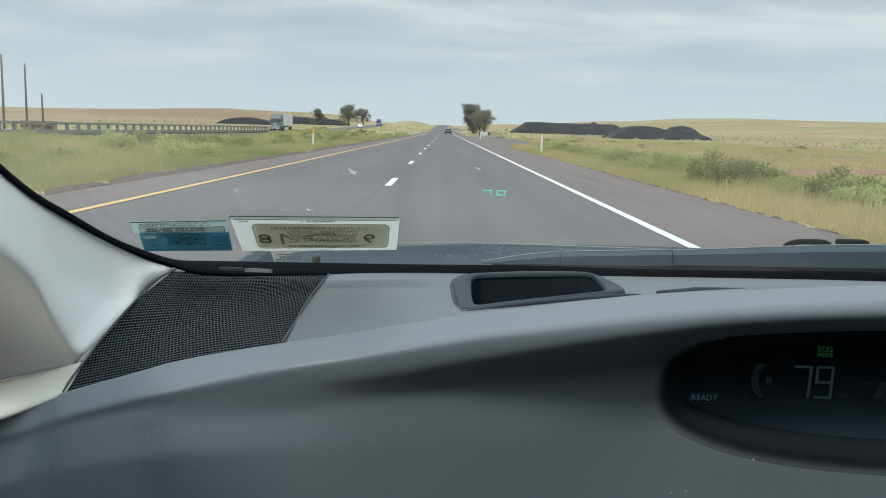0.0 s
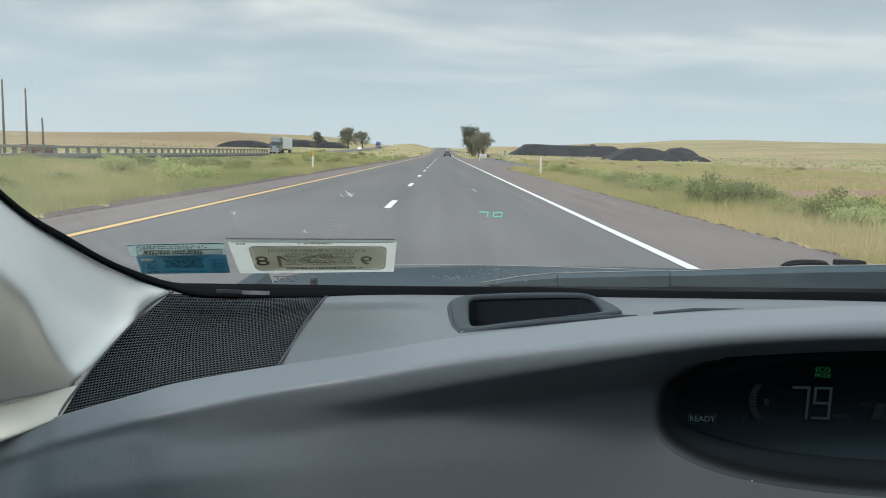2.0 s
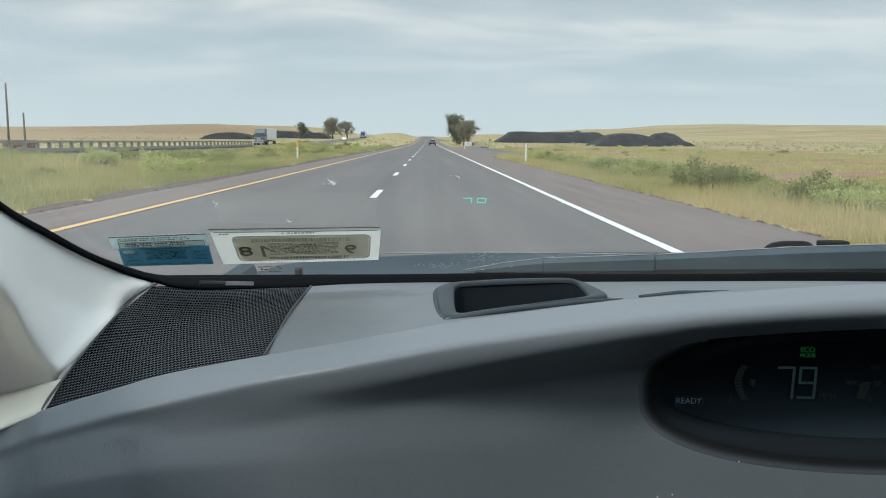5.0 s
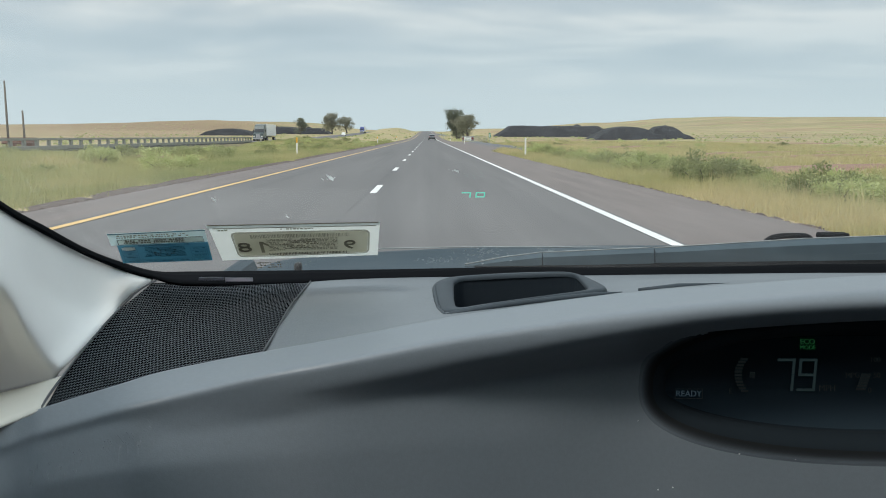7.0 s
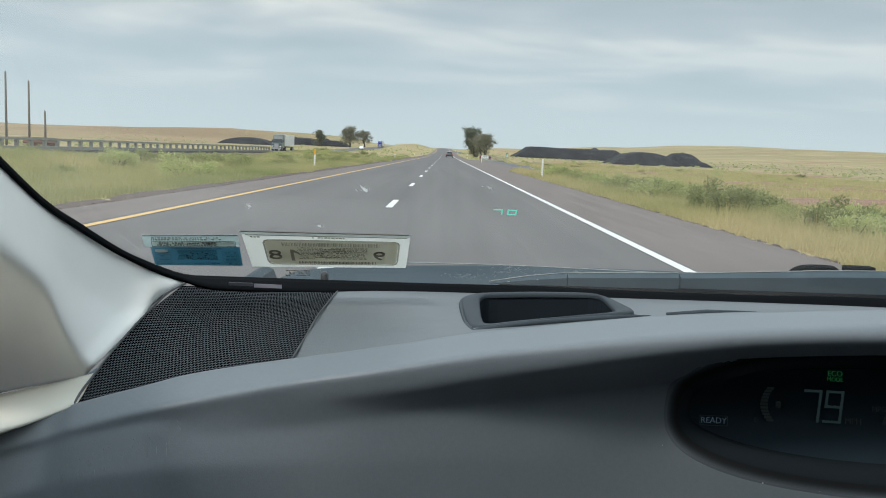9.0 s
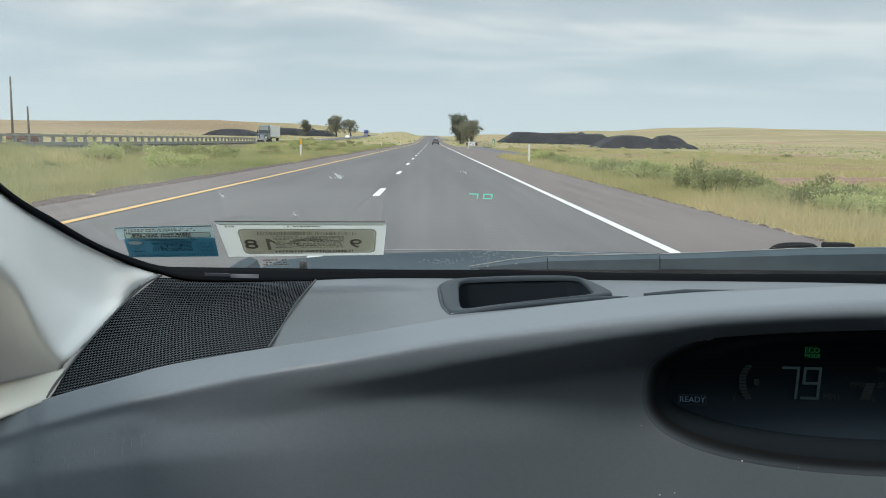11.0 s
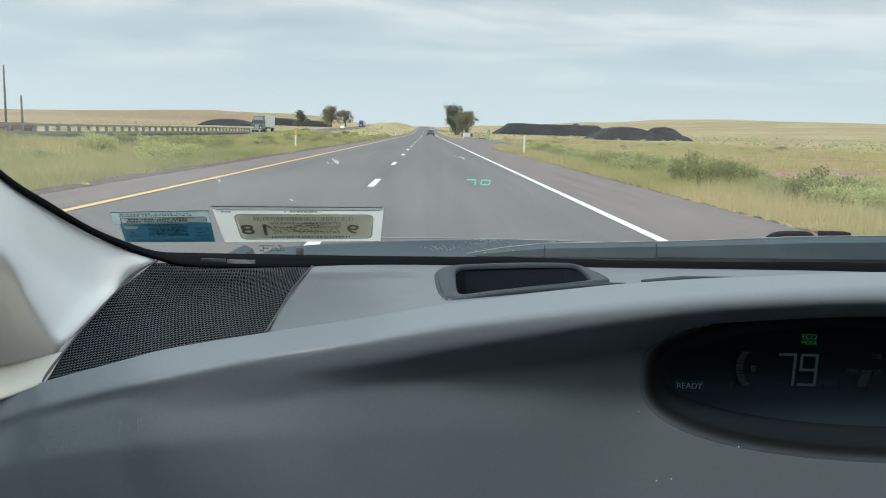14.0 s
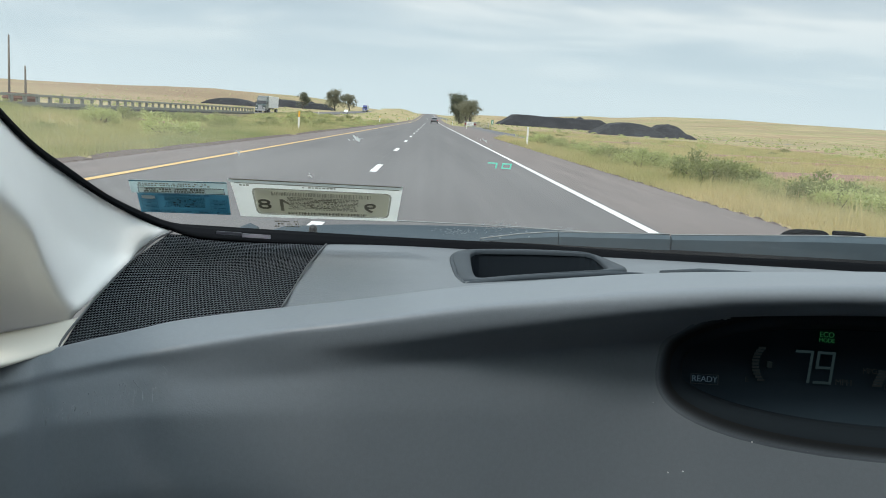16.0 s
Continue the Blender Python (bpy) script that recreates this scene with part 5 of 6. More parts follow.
# light read-out that stands on the windshield
at = patch_frame((0.028, 0.800, 1.095), (0.050, 0.800, 1.095), (0.051, 0.820, 1.084), (0.029, 0.820, 1.084))
for u, dg in ((0.22, "n7"), (0.78, "0")):
    o = at(u, 0.5, 0.0)
    x = (at(1, 0.5) - at(0, 0.5)).normalized()
    y = (at(u, 1) - at(u, 0)).normalized()
    m = Matrix((x, y, x.cross(y))).transposed().to_4x4()
    m.translation = o
    segments("readout_bar", dg[-1], 0.0085, 0.010, 0.0014, 0.05, m, M["hud_glow"], wind, "green light digit bar on the glass")


def splat(pos, size, seed, label="dried bug splat"):
    """A smeared blot with a drawn-out tail, a few thin streaks and small drops round it."""
    r = random.Random(seed)
    bm = bmesh.new()
    way = r.uniform(2.2, 2.7)

    def blot(centre, a, long, wide, n, lift):
        d, q = Vector((math.cos(a), 0, math.sin(a) * 0.8)), Vector((-math.sin(a), 0, math.cos(a) * 0.8))
        ring_ = []
        for k in range(n):
            t = 2 * math.pi * k / n
            tail = 1.0 if math.cos(t) > 0 else 0.55
            ring_.append(centre + Vector((0, -lift, 0)) + d * long * math.cos(t) * tail * r.uniform(0.8, 1.15) + q * wide * math.sin(t) * r.uniform(0.6, 1.2))
        bm.faces.new([bm.verts.new(p) for p in ring_])

    base = Vector(pos)
    blot(base, way, size * 0.50, size * 0.11, 16, 0.0)
    blot(base + Vector((size * 0.12, 0, size * 0.05)), way + 0.35, size * 0.40, size * 0.06, 12, 0.0002)
    blot(base + Vector((size * 0.16, 0, -size * 0.10)), way - 0.5, size * 0.22, size * 0.09, 12, 0.0004)
    for k in range(5):
        blot(base + Vector((r.gauss(0, 0.3) * size, 0, r.gauss(0, 0.18) * size)), r.gauss(way, 0.4), size * r.uniform(0.06, 0.22), size * r.uniform(0.015, 0.03), 8, 0.0006 + 0.0002 * k)
    part("bug_splat", bm, M["splat"], wind, label)


def smear(pos, wide, high, seed):
    """A film of dried streaks low on the glass."""
    r = random.Random(seed)
    bm = bmesh.new()
    for k in range(70):
        o = Vector(pos) + Vector((r.gauss(0, 0.33) * wide, -0.0001 * k, r.gauss(0, 0.3) * high))
        a, s_ = r.gauss(0.25, 0.35), wide * r.uniform(0.012, 0.055)
        d, n = Vector((math.cos(a), 0, math.sin(a))) * s_, Vector((-math.sin(a), 0, math.cos(a))) * wide * r.uniform(0.004, 0.010)
        bm.faces.new([bm.verts.new(q) for q in (o - d, o - n, o + d * 0.4 - n * 0.7, o + d, o + n)])
    part("dried_smear", bm, M["smear"], wind, "thin dried smear low on the glass")


M["smear"] = paper("thin_dried_film", (0.42, 0.46, 0.48), (0.30, 0.34, 0.36))
for pos, size, seed in (((-0.083, 0.800, 1.104), 0.011, 1), ((-0.178, 0.780, 1.087), 0.0065, 3), ((-0.123, 0.820, 1.069), 0.005, 4), ((0.025, 0.800, 1.110), 0.006, 5)):
    splat(pos, size, seed)
smear((0.053, 0.930, 1.023), 0.036, 0.012, 2)
smear((0.012, 0.950, 1.014), 0.030, 0.005, 6)
smear((0.120, 0.930, 1.026), 0.020, 0.004, 8)

# the closed cabin round the camera: roof, sides with window openings, rear and floor
roof_v, roof_f = [], []
for i in range(13):
    s = -1 + i / 6
    for (yy, zz) in ((-0.05, 1.46), (-0.4, 1.50), (-1.2, 1.48), (-2.0, 1.36)):
        roof_v.append((CAR_X + 0.76 * s, yy + 0.02, zz - 0.05 * abs(s) ** 3))
for i in range(12):
    for j in range(3):
        roof_f.append((i * 4 + j, i * 4 + j + 1, (i + 1) * 4 + j + 1, (i + 1) * 4 + j))
roof = part("roof", mesh_of("roof", roof_v, roof_f, M["headliner"], True), None, car, "pale headliner under the roof")
roof.modifiers.new("thickness", "SOLIDIFY").thickness = -0.03
for s, nm in ((-1, "door_panel"), (1, "door_panel")):
    x = CAR_X + 0.735 * s
    part(nm, box(x, -0.75, 0.62, 0.06, 2.5, 0.72), M["cabin"], car, "grey door panel", bevel=0.02)
    for y0 in (-0.95,):
        part("door_post", box(CAR_X + 0.66 * s, y0, 1.22, 0.05, 0.12, 0.52, Matrix.Rotation(-0.22 * s, 4, "Y")), M["cabin"], car, "grey roof post", bevel=0.01)
# unseen rear side walls, added to dim the cabin
for s in (-1, 1):
    part("rear_side", box(CAR_X + 0.68 * s, -1.55, 1.2, 0.04, 1.05, 0.56, Matrix.Rotation(-0.18 * s, 4, "Y")), M["cabin"], car, "grey unseen rear side wall closing the cabin to light", bevel=0.01)
# unseen blocks, added to keep side light off the pillar and dashboard
part("roof_rail", box(-0.38, -0.02, 1.41, 0.08, 0.4, 0.12), M["blocker_dark"], car, "dark unseen block above the pillar that closes a light gap", bevel=0.02)
part("door_corner", box(-0.375, -0.38, 1.17, 0.04, 1.14, 0.56), M["blocker_dark"], car, "plain unseen panel that shuts out light behind the driver's window")
part("door_top", box(-0.385, 0.30, 0.99, 0.03, 0.22, 0.14), M["blocker_dark"], car, "dark unseen block below the side window that cuts low light", bevel=0.006)
side_pane = part("side_window", box(-0.385, 0.30, 1.24, 0.004, 0.22, 0.36), M["glass"], car, "clear side window beside the driver")
side_pane.visible_shadow = False
# unseen panel, added to cut the light from the far side
part("door_corner", box(CAR_X + 0.765, 0.15, 1.17, 0.04, 1.6, 0.56), M["cabin"], car, "plain unseen panel that cuts light from the far window")
v, f = tube([(CAR_X + 0.75, 0.92, 0.95), (CAR_X + 0.73, 0.45, 1.24), (CAR_X + 0.70, -0.05, 1.44)], 0.045, 10)
part("far_pillar", mesh_of("far_pillar", v, f, M["headliner"], True), None, car, "plain far windshield pillar")
# unseen rear wall up to the roof, added to dim the cabin
part("rear_panel", box(CAR_X, -2.05, 0.86, 1.46, 0.05, 1.22), M["cabin"], car, "grey unseen rear wall closing the cabin to light", bevel=0.02)
part("cabin_floor", box(CAR_X, -0.55, 0.27, 1.5, 3.0, 0.05), M["cabin"], car, "dark cabin floor")
part("bulkhead", box(CAR_X, 0.98, 0.58, 1.5, 0.05, 0.6), M["cabin"], car, "plain bulkhead under the dashboard")
for sx in (-0.70, 0.70):
    for yy in (1.45, -1.35):
        v, f = tube([(CAR_X + sx - 0.1, yy, 0.31), (CAR_X + sx + 0.1, yy, 0.31)], 0.31, 24)
        part("wheel", mesh_of("wheel", v, f, M["tyre"]), None, car, "black tyre", bevel=0.03)
for sx in (-0.80, 0.80):
    part("fender", box(CAR_X + sx * 0.97, 1.55, 0.62, 0.05, 1.1, 0.5), M["hood"], car, "grey fender", bevel=0.03)
part("bumper", box(CAR_X, 2.22, 0.45, 1.6, 0.12, 0.42), M["hood"], car, "grey bumper", bevel=0.05)

# ---- heaps of black cinder ----


def heap(x, y, sx, sy, h, seed, peaks=5, tips=(), label="long low heap of black cinder on the grassland", dome=False):
    """A dumped ridge: steep loose flanks, a long uneven crest and a few higher cones."""
    r = random.Random(seed)
    cones = [(r.uniform(-0.7, 0.7), r.uniform(-0.3, 0.3), r.uniform(0.5, 1.0)) for _ in range(peaks)] + list(tips)
    n, m = 90, 36
    verts, faces = [], []
    for i in range(n + 1):
        for j in range(m + 1):
            u, v = -1 + 2 * i / n, -1 + 2 * j / m
            crest = (0.74 if peaks else 0.9) + (0.16 if peaks else 0.05) * noise.noise((u * 2.2 + seed, 0.3, 0.7)) + 0.05 * noise.noise((u * 9 + seed, 0.3, 0.7))
            flank = min((1 - abs(u)) * sx, (1 - abs(v)) * sy) / (h * 1.55)
            if dome:
                crest = 0.97 * max(0.0, 1 - u * u) ** 0.75
            z = min(crest, flank * (1 + 0.2 * noise.noise((u * 4, v * 4, seed))))
            for cu, cv, ch in cones:
                d = math.hypot((u - cu) * sx, (v - cv) * sy) / (h * 1.5)
                z = max(z, min((0.8 + 0.2 * ch) - d * 0.8, flank * 1.1))
            z = max(0, z + 0.025 * noise.noise((u * 14, v * 8, seed)) * min(1, z * 3))
            wx, wy = x + u * sx, y + v * sy
            verts.append((wx, wy, land(wx, wy) + z * h - (0.25 if z <= 0 else 0)))
    for i in range(n):
        for j in range(m):
            k = i * (m + 1) + j
            faces.append((k, k + m + 1, k + m + 2, k + 1))
    ob = new("cinder_heap", mesh_of("cinder_heap", verts, faces, M["spoil"], True))
    return tagged(ob, label, "spoil heap", "cinder heaps beside the highway")


heap(52.5, AHEAD + 235, 24.5, 15, 4.9, 3, 0, ((0.40, -0.1, 1.5), (-0.15, -0.3, 0.75), (0.85, 0.0, 0.4)))
heap(77, AHEAD + 243, 12, 10, 2.7, 33, 1, (), "small low heap of black cinder beside a larger one")
heap(59.0, AHEAD + 122, 10.5, 11, 4.0, 8, 0, (), "rounded heap of black cinder on the grassland", True)
heap(75.5, AHEAD + 141, 8.2, 9, 4.3, 9, 0, ((0.05, 0.0, 1.3),), "pointed heap of black cinder beside a rounded one", True)
heap(-95.5, AHEAD + 297, 12.5, 12, 3.3, 5, 0, (), "rounded heap of black cinder across the median", True)
heap(-75, AHEAD + 362, 22, 12, 4.3, 6, 2, (), "long low heap of black cinder across the median")

# ---- trees ----


def tree(name, x, y, height, spread, seed, leaf, density=1.0, bare=0.2, low=0.25, label="", lean=0.0, fill=0, limb=None, wide=0.31):
    r = random.Random(seed)
    base = Vector((x, y, land(x, y) - 0.15))
    t = thing(name, label, "tree", "cottonwood trees beside the highway", base)
    wood_v, wood_f, tips = [], [], []

    def add(path, radii, sides):
        v, f = tube(path, radii, sides, False)
        k = len(wood_v)
        wood_v.extend(v)
        wood_f.extend(tuple(q + k for q in face_) for face_ in f)

    def grow(p, d, length, radius, depth):
        path, rad = [p], [radius]
        n = 4
        for i in range(n):
            d = (d + Vector((r.uniform(-0.22, 0.22), r.uniform(-0.22, 0.22), r.uniform(-0.10, 0.16)))).normalized()
            p = p + d * (length / n)
            path.append(p)
            rad.append(radius * (1 - 0.45 * (i + 1) / n))
        add(path, rad, 7 if depth < 2 else 4)
        if depth >= 1:
            tips.append((path[2], depth))
            tips.append((p, depth))
        if depth < 4:
            for k in range(r.choice((2, 3)) if depth else r.choice((4, 5))):
                a = r.uniform(0, 6.28)
                out = Vector((math.cos(a) * spread, math.sin(a) * spread, r.uniform(0.25, 1.0)))
                nd = (d * 0.55 + out * 0.75).normalized()
                start = path[r.choice((2, 3, 4))] if depth else path[r.choice((1, 2, 3, 4))]
                grow(start, nd, length * r.uniform(0.58, 0.82), rad[-1] * r.uniform(0.55, 0.8), depth + 1)

    grow(Vector((0, 0, 0)), Vector((lean, 0, 1)).normalized(), height * 0.36, height * 0.035, 0)
    top = max(q[0].z for q in tips)
    k = height / top * 0.94
    wood_v = [v * k for v in wood_v]
    part("trunk", mesh_of("trunk", wood_v, wood_f, M["bark"], True), None, t, "grey forked trunk and limbs")
    lv, lf = [], []
    spots = [p * k for p, depth in tips if r.random() >= bare and p.z * k >= low * height]
    for _ in range(fill):
        a, h, q = r.uniform(0, 6.28), r.uniform(max(0.06, low), 0.96), r.random() ** 0.5
        reach = height * wide * math.sin(math.pi * (0.12 + 0.86 * h)) ** 0.6
        spots.append(Vector((math.cos(a) * reach * q + lean * height * h, math.sin(a) * reach * q, h * height)))
    if limb:
        reach, top_z, end_z = limb
        arm = spline([(0, 0, height * 0.45), (reach * 0.4, 0.2, top_z * 0.96), (reach * 0.8, 0.1, top_z), (reach, 0, top_z * 0.92), (reach * 1.06, 0, end_z)], 14)
        v, f = tube(arm, [0.09 - 0.005 * i for i in range(14)], 6)
        part("limb", mesh_of("limb", v, f, M["bark"], True), None, t, "long bent side limb")
        spots += [p + Vector((r.uniform(-0.2, 0.2), r.uniform(-0.3, 0.3), r.uniform(-0.1, 0.35))) for p in arm[4:] for _ in range(2)]
    for c in spots:
        blob = height * r.uniform(0.024, 0.07)
        for q in range(int(58 * density)):
            o = c + Vector((r.gauss(0, 1), r.gauss(0, 1), r.gauss(0, 0.8))).normalized() * blob * 2.1 * r.random() ** 0.6
            s = height * r.uniform(0.007, 0.017)
            a = Vector((r.uniform(-1, 1), r.uniform(-1, 1), r.uniform(-1, 1))).normalized()
            b = a.cross(Vector((r.uniform(-1, 1), r.uniform(-1, 1), r.uniform(-1, 1)))).normalized()
            i = len(lv)
            lv.extend((o - a * s, o + b * s * 0.6, o + a * s, o - b * s * 0.6))
            lf.append((i, i + 1, i + 2, i + 3))
    part("crown", mesh_of("crown", lv, lf, leaf), None, t, "ragged crown of small leaves with gaps")
    return t


tree("tree", 10.4, AHEAD + 176, 10.8, 0.9, 11, M["leaf_dark"], 1.6, 0.05, 0.12, "dense dark green cottonwood tree beside the shoulder", 0.0, 70)
tree("tree", 11.2, AHEAD + 131, 8.0, 1.1, 12, M["leaf_olive"], 1.2, 0.2, 0.15, "olive-green cottonwood tree with thinning crown beside the fence", 0.0, 55)
tree("tree", 11.5, AHEAD + 113, 7.8, 1.0, 13, M["leaf_olive"], 0.9, 0.45, 0.35, "half-bare cottonwood tree with spreading limbs beside the fence", 0.02, 34, (2.9, 5.3, 4.9))
tree("tree", 11.6, AHEAD + 188, 8.4, 1.0, 14, M["leaf_olive"], 1.0, 0.25, 0.2, "tall olive-green cottonwood tree by the wire fence", 0.0, 30)
tree("tree", 12.4, AHEAD + 206, 8.8, 1.1, 15, M["leaf_dark"], 1.1, 0.25, 0.2, "large dark cottonwood tree by the wire fence", 0.0, 30)
tree("tree", -66, AHEAD + 330, 9.0, 1.6, 16, M["leaf_dark"], 1.3, 0.2, 0.1, "small dark cottonwood tree in front of a cinder heap", 0.0, 60, None, 0.4)
tree("tree", -51, AHEAD + 344, 11.4, 1.7, 17, M["leaf_olive"], 1.5, 0.08, 0.2, "broad olive-green cottonwood tree across the median", 0.0, 110, None, 0.5)
tree("tree", -50, AHEAD + 425, 10.4, 1.5, 18, M["leaf_olive"], 1.3, 0.15, 0.2, "small rounded cottonwood tree across the median", 0.0, 70, None, 0.44)

# ---- closed ramp with its gate ----
gore_v, gore_f = [], []
GY = [AHEAD + v for v in range(-88, 41, 2)]
for y in GY:
    w = gore(y) - ROAD_R
    gore_v += [(ROAD_R, y, road_z(y) - 0.006), (ROAD_R + w, y, road_z(y) - 0.03)]
for i in range(len(GY) - 1):
    gore_f.append((2 * i, 2 * i + 1, 2 * i + 3, 2 * i + 2))
tagged(new("road_shoulder", mesh_of("road_shoulder", gore_v, gore_f, M["shoulder"])), "widened reddish-grey shoulder before the closed ramp", "road shoulder", kind="structure")
line = [Vector(p) for p in spline([(x, AHEAD + y, 0) for x, y in ((8.6, -88), (8.7, -40), (8.75, 0), (8.85, 22), (9.6, 36), (13, 48), (21, 57), (34, 63), (60, 68))], 60)]
rv, rf = [], []
for i, p in enumerate(line):
    d = (line[min(i + 1, 59)] - line[max(i - 1, 0)]).normalized()
    n = Vector((d.y, -d.x, 0))
    for w in (-1.5, -0.5, 0.5, 1.5):
        q = p + n * w * (1 + 0.25 * noise.noise((i * 0.6, w, 0.4)) if abs(w) > 1 else 1)
        rv.append((q.x, q.y, max(land(q.x, q.y) + 0.04, road_z(q.y) - 0.002 if q.y < AHEAD + 45 else -9) - (0.02 if abs(w) > 1 else 0)))
for i in range(59):
    for j in range(3):
        k = i * 4 + j
        rf.append((k, k + 1, k + 5, k + 4))
tagged(new("ramp", mesh_of("ramp", rv, rf, M["ramp"], True)), "worn bluish-grey asphalt of the closed exit ramp", "ramp", kind="structure")

jv, jf = [], []
for i in range(31):
    y = 395 + 5 * i
    w = 3.4 * (1 - smooth(480, 545, y))
    out = 26 * (1 - smooth(380, 450, y)) ** 1.6
    x = ROAD_R + 0.3 + out
    jv += [(x - 0.3 if out < 0.5 else x, y, max(land(x, y), road_z(y) - 0.14) + 0.12), (x + w, y, max(land(x + w, y), road_z(y) - 0.14) + 0.11)]
for i in range(30):
    jf.append((2 * i, 2 * i + 1, 2 * i + 3, 2 * i + 2))
tagged(new("ramp", mesh_of("ramp", jv, jf, M["ramp"], True)), "worn bluish-grey asphalt of the ramp that joins the highway", "ramp", kind="structure")

tv, tf = [], []
for i in range(21):
    x = 44 + 7 * i
    for w in (-4, 4):
        y = AHEAD + 188 + 4 * math.sin(i * 0.5) + w - 0.15 * i
        tv.append((x, y, land(x, y) + 0.12))
for i in range(20):
    tf.append((2 * i, 2 * i + 2, 2 * i + 3, 2 * i + 1))
tagged(new("gravel_track", mesh_of("gravel_track", tv, tf, M["ramp"], True)), "dark grey gravel track between the cinder heaps", "track", kind="structure")

GATE_Y = AHEAD + 39.5
gate = thing("ramp_gate", "galvanized wire gate with a ramp closed sign across the exit ramp", "gate", at=(0, 0, 0))
gz = road_z(GATE_Y) - 0.05
for x in (7.35, 12.4):
    v, f = tube([(x, GATE_Y, gz - 0.2), (x, GATE_Y, gz + 1.2)], 0.045, 8)
    part("post", mesh_of("post", v, f, M["galvanized"], True), None, gate)
for z in (0.16, 1.12):
    v, f = tube([(7.35, GATE_Y, gz + z), (12.4, GATE_Y, gz + z)], 0.018, 6)
    part("rail", mesh_of("rail", v, f, M["galvanized"], True), None, gate)
for k in range(9):
    v, f = tube([(7.35, GATE_Y, gz + 0.24 + 0.1 * k), (12.4, GATE_Y, gz + 0.24 + 0.1 * k)], 0.006, 4)
    part("wire", mesh_of("wire", v, f, M["galvanized"], True), None, gate)
part("backing_board", box(8.6, GATE_Y - 0.03, gz + 0.62, 2.5, 0.03, 0.95), mat("grey_board", (0.33, 0.34, 0.33), 0.8, vary=0.3, scale=3), gate, "dull grey backing board", bevel=0.008)
sign = part("sign_panel", box(8.5, GATE_Y - 0.07, gz + 0.64, 1.40, 0.02, 0.80), M["sign_white"], gate, "white rectangular RAMP CLOSED sign", bevel=0.006)
for tx, dz in (("RAMP", 0.82), ("CLOSED", 0.45)):
    glyphs("lettering", tx, 0.34, Matrix.Translation((8.5, GATE_Y - 0.085, gz + dz)) @ Matrix.Rotation(math.pi / 2, 4, "X"), M["sign_ink"], sign, "black capital lettering", extrude=0.003)
for x in (7.58, 9.50):
    part("diamond", box(x, GATE_Y - 0.09, gz + 0.66, 0.42, 0.02, 0.42, Matrix.Rotation(math.pi / 4, 4, "Y")), M["sign_red"], gate, "dark red diamond marker", bevel=0.005)

# ---- delineator posts ----


def delineator(y, x, yellow):
    z = land(x, y)
    t = thing("delineator_post", "white flexible roadside post with a yellow reflector top" if yellow else "plain white flexible roadside post at the shoulder edge", "roadside post", "delineator posts along the highway", (x, y, z))
    bm = bmesh.new()
    bmesh.ops.create_cube(bm, size=1, matrix=Matrix.Translation((0, 0, 0.42)) @ Matrix.Diagonal((0.10, 0.025, 1.16 if not yellow else 0.80, 1)))
    part("blade", bm, M["post_white"], t, bevel=0.01)
    bm = bmesh.new()
    bmesh.ops.create_cube(bm, size=1, matrix=Matrix.Translation((0, 0, 0.98 if yellow else 1.04)) @ Matrix.Diagonal((0.10, 0.027, 0.32 if yellow else 0.08, 1)))
    part("reflector", bm, M["post_yellow"] if yellow else M["sign_white"], t, "amber reflector sheet" if yellow else "white reflector sheet", bevel=0.01)


for k in range(-2, 9):
    delineator(52.7 + 88 * k, 5.5, False)
    delineator(54.7 + 88 * k, -7.6, True)
delineator(AHEAD + 120, -33.0, False)

# ---- wire fence by the trees ----
fence = thing("wire_fence", "low wire fence on weathered wooden posts beside the trees", "fence")
for k in range(34):
    y = AHEAD + 62 + 6 * k
    x = 14.2
    z = land(x, y)
    v, f = tube([(x, y, z - 0.3), (x + 0.02, y, z + 1.1)], 0.04, 7)
    part("post", mesh_of("post", v, f, M["wood"], True), None, fence)
for h in (0.35, 0.7, 1.05):
    v, f = tube([(14.2, AHEAD + 62 + 6 * k, land(14.2, AHEAD + 62 + 6 * k) + h) for k in range(34)], 0.008, 4)
    part("wire", mesh_of("wire", v, f, M["galvanized"], True), None, fence)

# ---- vehicles on the highway ----


def wheel(parent, x, y, z, r, w):
    v, f = tube([(x - w / 2, y, z), (x + w / 2, y, z)], r, 18)
    wh = part("wheel", mesh_of("wheel", v, f, M["tyre"]), None, parent, "black tyre")
    v, f = tube([(x - w / 2 - 0.01, y, z), (x + w / 2 + 0.01, y, z)], r * 0.55, 12)
    part("rim", mesh_of("rim", v, f, M["galvanized"]), None, wh, "grey metal rim")


def profile_body(name, side, half, material, parent, label="", bevel=0.05):
    """A body drawn as a side outline (y, z) and pulled across its width."""
    n = len(side)
    verts = [(-half, y, z) for y, z in side] + [(half, y, z) for y, z in side]
    faces = [tuple(range(n)), tuple(reversed(range(n, 2 * n)))] + [(i, i + n, (i + 1) % n + n, (i + 1) % n) for i in range(n)]
    return part(name, mesh_of(name, verts, faces, material), None, parent, label, bevel=bevel)


